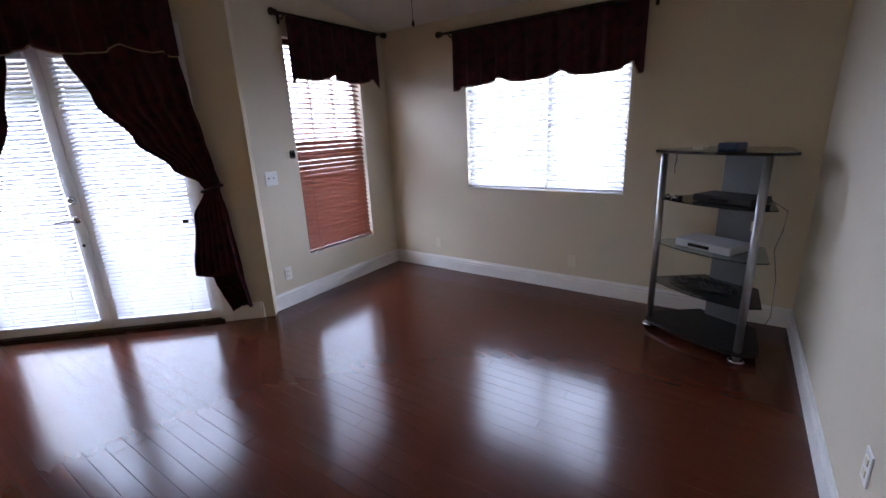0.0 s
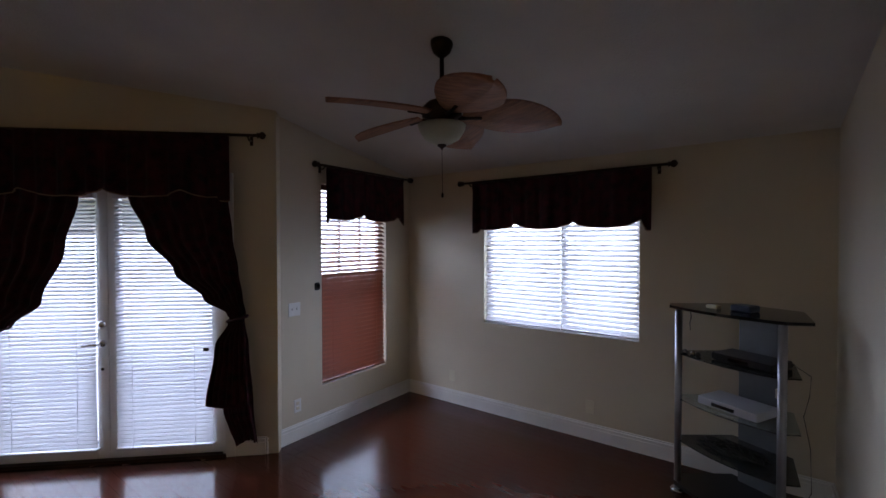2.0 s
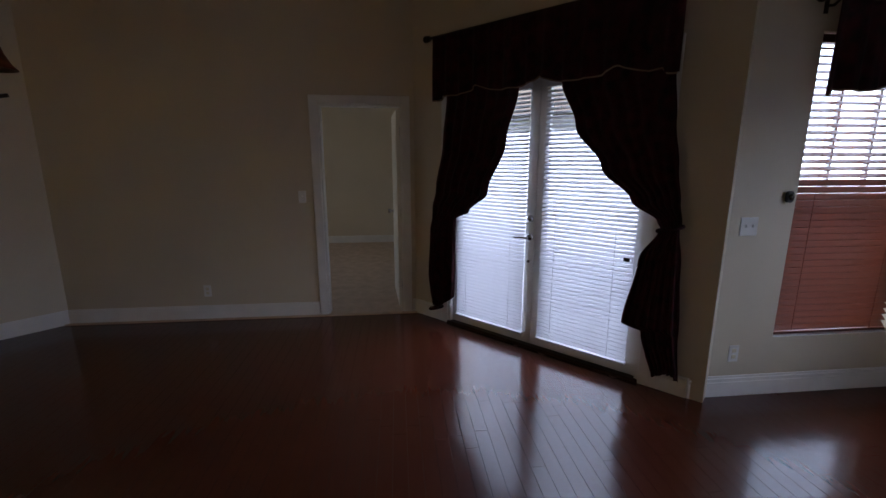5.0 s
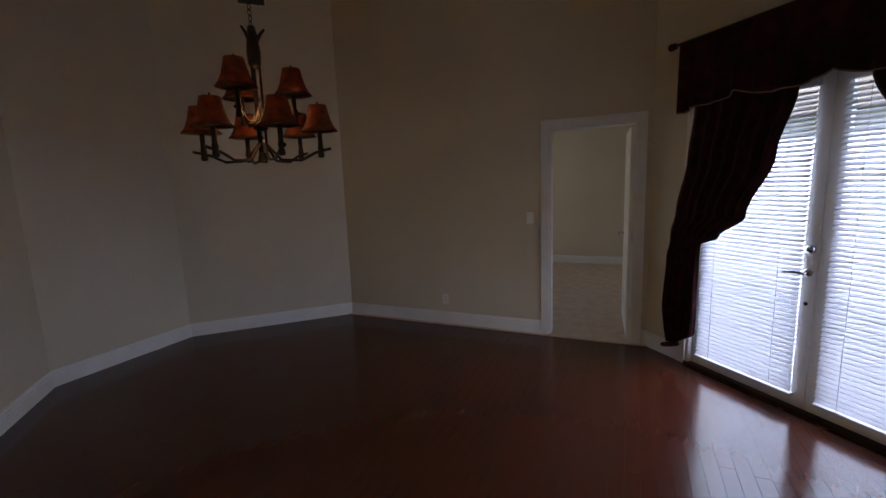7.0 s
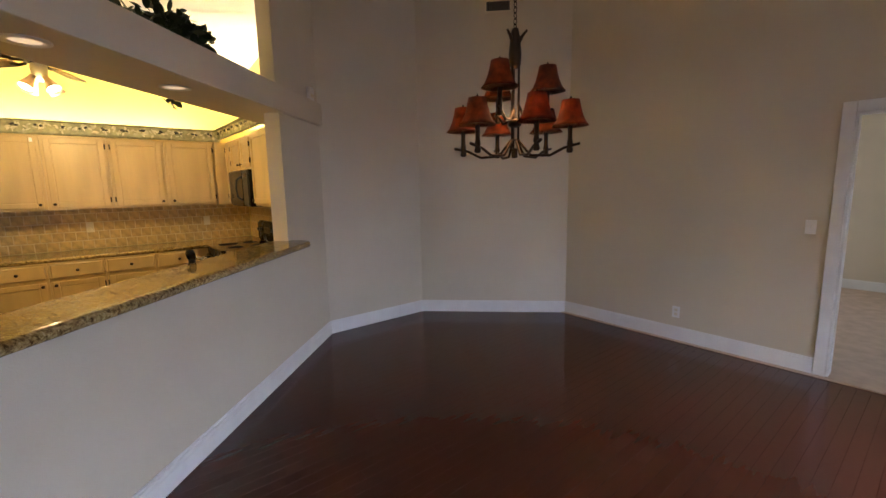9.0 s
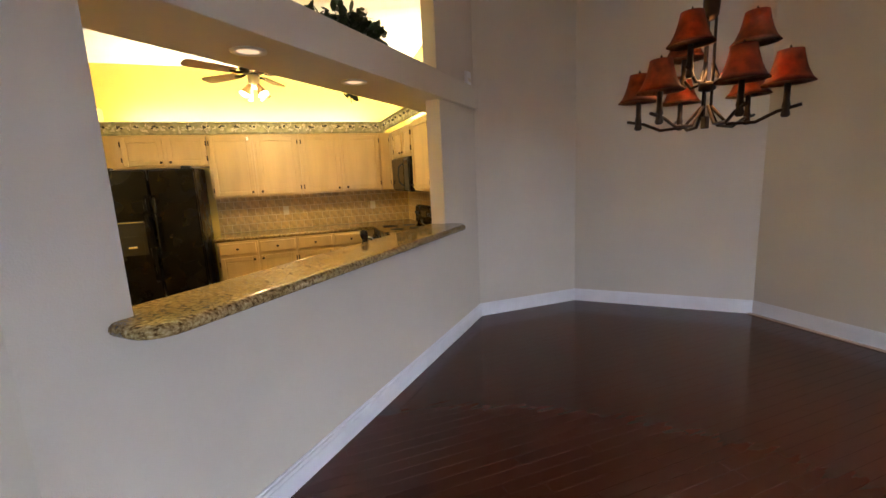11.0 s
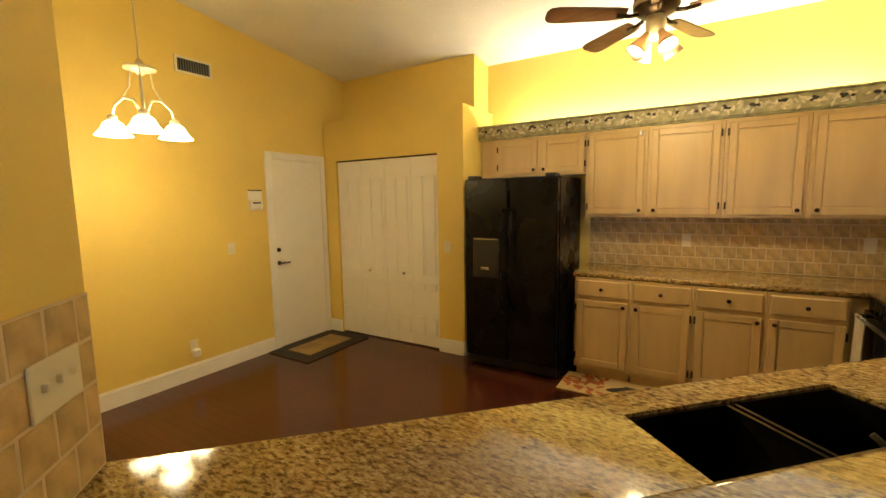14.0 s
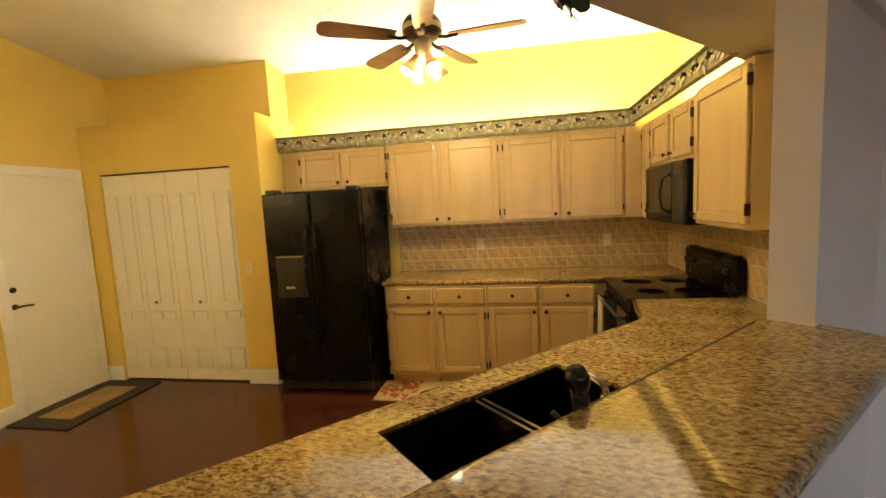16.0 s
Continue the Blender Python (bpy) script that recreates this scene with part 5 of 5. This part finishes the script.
pts = [(0.5 + 0.19 * math.cos(q) * (1 + 0.35 * math.sin(3 * q)), -5.21 + 0.11 * math.sin(q) * (1 + 0.3 * math.cos(2 * q))) for q in [i * math.pi / 12 for i in range(24)]]
add_prism(bl, pts, 0.0121, 0.0135)
part("dark_figure", bl, RUGK, t)
bl = bmesh.new()
for i in range(34):
    leaf_shape(bl, 0.09, 0.034, Matrix.Translation((rnd.uniform(0.76, 1.03), rnd.uniform(-5.36, -5.06), 0.0128)) @ pose(0, 0, 0, 0, 0, rnd.uniform(0, 360)), 4, 0.001)
part("rust_leaves", bl, RUGL, t)
small("red_rug", prism([(-0.5, -5.05), (0.2, -5.05), (0.2, -5.4), (-0.5, -5.4)], 0.004, 0.012), RUGR, "dark red kitchen rug in front of the cabinets", "rug", KM)

# ---- kitchen fan ----
FK = Vector((0.017, -4.42, 0))
zc = kceil_z(FK.x, FK.y) - 0.07
t = thing("kitchen_fan", Matrix.Translation((FK.x, FK.y, 0.07)), "ceiling fan with wooden blades and four lit spot shades", "ceiling fan")
part("canopy", lathe([(0.07, zc + 0.01), (0.065, zc - 0.03), (0.02, zc - 0.06)], 18), IVORY, t, smooth=True)
part("downrod", tube([(0, 0, zc - 0.05), (0, 0, 2.64)], 0.012, 10), BRONZE, t, smooth=True)
part("motor", lathe([(0.03, 2.65), (0.1, 2.635), (0.12, 2.6), (0.12, 2.55), (0.1, 2.525), (0.05, 2.51)], 24), BRONZE, t, "brown motor housing with a pale band", smooth=True)
part("motor_band", lathe([(0.121, 2.56), (0.125, 2.565), (0.125, 2.585), (0.121, 2.59)], 24), IVORY, t, smooth=True)
part("light_fitter", lathe([(0.05, 2.51), (0.055, 2.47), (0.045, 2.4), (0.02, 2.38)], 16), IVORY, t, smooth=True)
for a in (-10, 62, 134, 206, 278):
    m = pose(0, 0, 2.525, 0, 0, a + 184.6)
    bl = bmesh.new()
    ring = [(0.17, 0.045), (0.22, 0.055), (0.55, 0.07), (0.6, 0.06), (0.62, 0.03), (0.62, -0.03), (0.6, -0.06), (0.55, -0.07), (0.22, -0.055), (0.17, -0.045)]
    add_prism(bl, ring, -0.004, 0.004)
    bmesh.ops.transform(bl, matrix=m @ pose(0, 0, 0, 11), verts=bl.verts[:])
    b = part("blade", bl, WOODBL, t)
    part("blade_arm", tube([m @ Vector((0.1, 0, -0.006)), m @ Vector((0.15, 0, -0.014)), m @ Vector((0.22, 0, -0.008))], 0.012, 8), BRONZE, b, smooth=True)
for i in range(4):
    a = radians(40 + i * 90)
    m = Matrix.Translation((0.05 * math.cos(a), 0.05 * math.sin(a), 2.41)) @ pose(0, 0, 0, 0, 0, math.degrees(a)) @ pose(0, 0, 0, 0, 145)
    sh = bmesh.new()
    add_lathe(sh, [(0.02, 0.0), (0.025, 0.03), (0.04, 0.075), (0.056, 0.125), (0.053, 0.125), (0.037, 0.075), (0.022, 0.03)], 16, m)
    s = part("spot_shade", sh, SPOTSH, t, "amber glass spot shade", smooth=True)
    part("bulb", lathe([(0.0, 0.06), (0.03, 0.075), (0.044, 0.112), (0.03, 0.122), (0.0, 0.126)], 14, m), BULB, s, smooth=True)

# ---- breakfast pendant ----
NP = (2.655, -2.95)
zc = kceil_z(*NP)
t = thing("pendant_light", Matrix.Translation((*NP, 0)), "white scrolled three-arm pendant with lit bell shades", "pendant light")
part("chain", tube([(0, 0, 2.41), (0.002, 0.002, 2.75), (0, 0, zc)], 0.006, 6), IVORY, t)
part("crown", lathe([(0.01, 2.43), (0.03, 2.4), (0.085, 2.385), (0.085, 2.37), (0.03, 2.36), (0.015, 2.34)], 18), IVORY, t, smooth=True)
part("stem", tube([(0, 0, 2.35), (0, 0, 2.1)], 0.01, 8), IVORY, t, smooth=True)
for i in range(3):
    a = radians(35 + 120 * i)
    c, s = math.cos(a), math.sin(a)
    arm = part("arm", tube([(r * c, r * s, z) for r, z in ((0.02, 2.12), (0.05, 2.2), (0.11, 2.21), (0.17, 2.16), (0.185, 2.09))], 0.008, 8), IVORY, t, smooth=True)
    part("scroll", tube([(r * c, r * s, z) for r, z in ((0.06, 2.37), (0.07, 2.28), (0.12, 2.2), (0.18, 2.15))], 0.005, 6), IVORY, arm, smooth=True)
    mm = Matrix.Translation((0.185 * c, 0.185 * s, 0))
    part("holder", lathe([(0.03, 2.07), (0.026, 2.1), (0.012, 2.11)], 12, mm), IVORY, arm, smooth=True)
    sh = bmesh.new()
    add_lathe(sh, [(0.028, 2.075), (0.05, 2.06), (0.07, 2.02), (0.1, 1.985), (0.096, 1.984), (0.066, 2.02), (0.046, 2.057), (0.026, 2.07)], 18, mm)
    part("shade", sh, BELL, arm, "glowing white glass bell shade", smooth=True)
    part("bulb", lathe([(0.0, 1.98), (0.025, 1.99), (0.03, 2.02), (0.015, 2.06)], 12, mm), BULB, arm, smooth=True)

# ---- lamps ----
def lamp(name, x, y, z, watts, size, color=(1, 0.735, 0.31)):
    l = bpy.data.lights.new(name, "POINT")
    l.energy, l.color, l.shadow_soft_size = watts, color, size
    new(name, l).location = (x, y, z)


lamp("fan_bulbs", FK.x, FK.y, 2.31, FANW, 0.07)
lamp("pendant_bulbs", NP[0], NP[1], 1.93, PENW, 0.09)
lamp("chandelier_bulbs", CX[0], CX[1], 2.0, CHW, 0.12, (1, 0.5, 0.2))
for name, m, L in (("cove_back", KM @ Matrix.Translation((0.45, KB + 0.14, UT + 0.03)), 2.8), ("cove_side", KM @ Matrix.Translation((KR + 0.14, -4.85, UT + 0.06)) @ pose(0, 0, 0, 0, 0, 90), 1.6)):
    l = bpy.data.lights.new(name, "AREA")
    l.shape, l.size, l.size_y, l.energy, l.color = "RECTANGLE", L, 0.05, COVEW * L, (1, 0.9, 0.68)
    new(name, l).matrix_world = m @ pose(0, 0, 0, 180)

# ---- garden ----
t = thing("garden_wall", Matrix.Identity(4), "white stucco garden wall beyond the patio", "wall")
bm = box(-9.5, -9.3, 0.0, 9.0, -0.12, 1.9)
add_box(bm, -9.3, 4.5, 8.8, 9.0, -0.12, 1.9)
part("wall", bm, STUCCO, t)
bm = box(-9.55, -9.25, 0.0, 9.05, 1.9, 1.97, 0.01)
add_box(bm, -9.25, 4.5, 8.75, 9.05, 1.9, 1.97, 0.01)
part("coping", bm, CONCRETE, t)
t = thing("neighbour_house", pose(-17, 9, -0.12, 0, 0, 42), "pale neighbouring house with a grey hip roof", "house")
part("wall", box(-6, 6, -4, 4, 0, 3.2), STUCCO, t)
bm = bmesh.new()
lo = [bm.verts.new(p) for p in ((-6.6, -4.6, 3.1), (6.6, -4.6, 3.1), (6.6, 4.6, 3.1), (-6.6, 4.6, 3.1))]
hi = [bm.verts.new(p) for p in ((-2.5, 0, 5.2), (2.5, 0, 5.2))]
for f in ((lo[0], lo[1], hi[1], hi[0]), (lo[1], lo[2], hi[1]), (lo[2], lo[3], hi[0], hi[1]), (lo[3], lo[0], hi[0]), (lo[3], lo[2], lo[1], lo[0])):
    bm.faces.new(f)
part("roof", bm, ROOFT, t)
for x in (-3.5, 0, 3.5):
    w = part("window", box(x - 0.6, x + 0.6, -4.06, -3.98, 1.0, 2.3), WHITE, t)
    part("pane", box(x - 0.52, x + 0.52, -4.075, -4.065, 1.08, 2.22), BLACKG, w)

# ---- tiles and planks ----
def shared_mesh(name, bm, mat):
    me = bpy.data.meshes.new(name)
    bm.to_mesh(me)
    bm.free()
    me.materials.append(mat)
    return me


def tiles(name, m, x0, x1, z0, z1, size, label, offset=True):
    """Tumbled tiles on a bed that faces +y."""
    bed = structure(name, box(x0, x1, 0.0005, 0.0072, z0, z1), GROUT, label, m, category="backsplash")
    g = 0.007
    rnd = random.Random(name)
    full = []
    for k in range(5):
        bm = box(0, size - g, 0.004, 0.0082, 0, size - g, 0.002)
        for v in bm.verts:
            v.co.x += rnd.uniform(-0.0015, 0.0015)
            v.co.z += rnd.uniform(-0.0015, 0.0015)
        full.append(shared_mesh("tile", bm, TILE))
    z, r = z0, 0
    while z < z1 - 0.02:
        h = min(size, z1 - z)
        x = x0 - (size / 2 if offset and r % 2 else 0)
        while x < x1 - 0.01:
            a, b = max(x, x0), min(x + size, x1)
            if b - a > 0.02:
                if b - a > size - 1e-4 and h > size - 1e-4:
                    ob = new("tile", rnd.choice(full))
                else:
                    ob = new("tile", shared_mesh("tile", box(0, b - a - g, 0.004, 0.0082, 0, h - g, 0.002), TILE))
                ob.parent = bed
                ob.location = (a + g / 2, 0, z + g / 2)
            x += size
        z += size
        r += 1


tiles("backsplash_back", KM @ Matrix.Translation((0, KB, 0)), KR + 0.012, 1.06, CT + 0.001, 1.394, 0.1, "tumbled beige stone tile backsplash")
tiles("backsplash_side", KM @ Matrix.Translation((KR, 0, 0)) @ pose(0, 0, 0, 0, 0, -90), 3.93, 5.96, CT + 0.001, 1.39, 0.1, "tumbled beige stone tile backsplash behind the stove")
tiles("backsplash_end", PM @ Matrix.Translation((3.465, 0, 0)) @ pose(0, 0, 0, 0, 0, 90), -0.81, -0.145, CT + 0.001, 1.365, 0.107, "tumbled beige stone tiles beside the counter")
plate(PM @ Matrix.Translation((3.456, -0.66, 1.21)) @ pose(0, 0, 0, 0, 0, -90), "ivory triple plate with outlet and two switches", "toggle", 3, IVORY)

PLA, PLW = 0.0, 0.078
floor = bpy.data.objects["floor"]
rot = Matrix.Rotation(radians(PLA), 4, "Z")
inv = rot.inverted()
outline = [Vector(p) for p in (A, B, C, D, (0.91, -1.35), (4.6, -1.35), (4.6, -6.1), (-2.2, -6.1), H, G, F, E)]


def inside(x, y):
    hit = False
    for p, q in zip(outline, outline[1:] + outline[:1]):
        if (p.y > y) != (q.y > y) and x < (q.x - p.x) * (y - p.y) / (q.y - p.y) + p.x:
            hit = not hit
    return hit


rnd = random.Random(77)
plank_meshes = {}
for L in (0.6, 0.9, 1.2):
    bm = box(0, L - 0.0009, 0, PLW - 0.0009, -0.011, 0.0, 0.0006)
    plank_meshes[L] = shared_mesh("plank", bm, PLANK)
verts, faces, count = [], [], 0
v = -9.0
while v < 9.0:
    u = -9.0 + rnd.uniform(0, 1.0)
    while u < 9.0:
        L = rnd.choice((0.6, 0.9, 1.2))
        ends = [rot @ Vector((u + a, v + PLW / 2, 0)) for a in (0.05, L / 2, L - 0.05)]
        if any(inside(p.x, p.y) for p in ends):
            c = ends[1]
            if count < 290 and -3.2 < c.x < 0.9 and 0.6 < c.y < 4.4 and inside(ends[0].x, ends[0].y) and inside(ends[2].x, ends[2].y):
                ob = new("plank", plank_meshes[L])
                ob.parent = floor
                ob.matrix_local = rot @ Matrix.Translation((u, v, 0.0))
                count += 1
            else:
                k = len(verts)
                cover = [u + i * 0.03 for i in range(int(L / 0.03) + 1) if inside(*(rot @ Vector((u + i * 0.03, v + PLW / 2, 0))).to_2d())]
                a, b, w = max(u, cover[0] - 0.06), min(u + L - 0.0015, cover[-1] + 0.06), PLW - 0.0015
                for z in (-0.011, 0.0):
                    verts += [rot @ Vector(p) for p in ((a, v, z), (b, v, z), (b, v + w, z), (a, v + w, z))]
                faces += [(k + 4, k + 5, k + 6, k + 7), (k, k + 1, k + 5, k + 4), (k + 1, k + 2, k + 6, k + 5), (k + 2, k + 3, k + 7, k + 6), (k + 3, k, k + 4, k + 7)]
        u += L
    v += PLW
me = bpy.data.meshes.new("planks")
me.from_pydata(verts, [], faces)
me.materials.append(PLANK)
ob = new("planks", me)
ob.parent = floor
tagged(ob, "", "", "", "stuff")
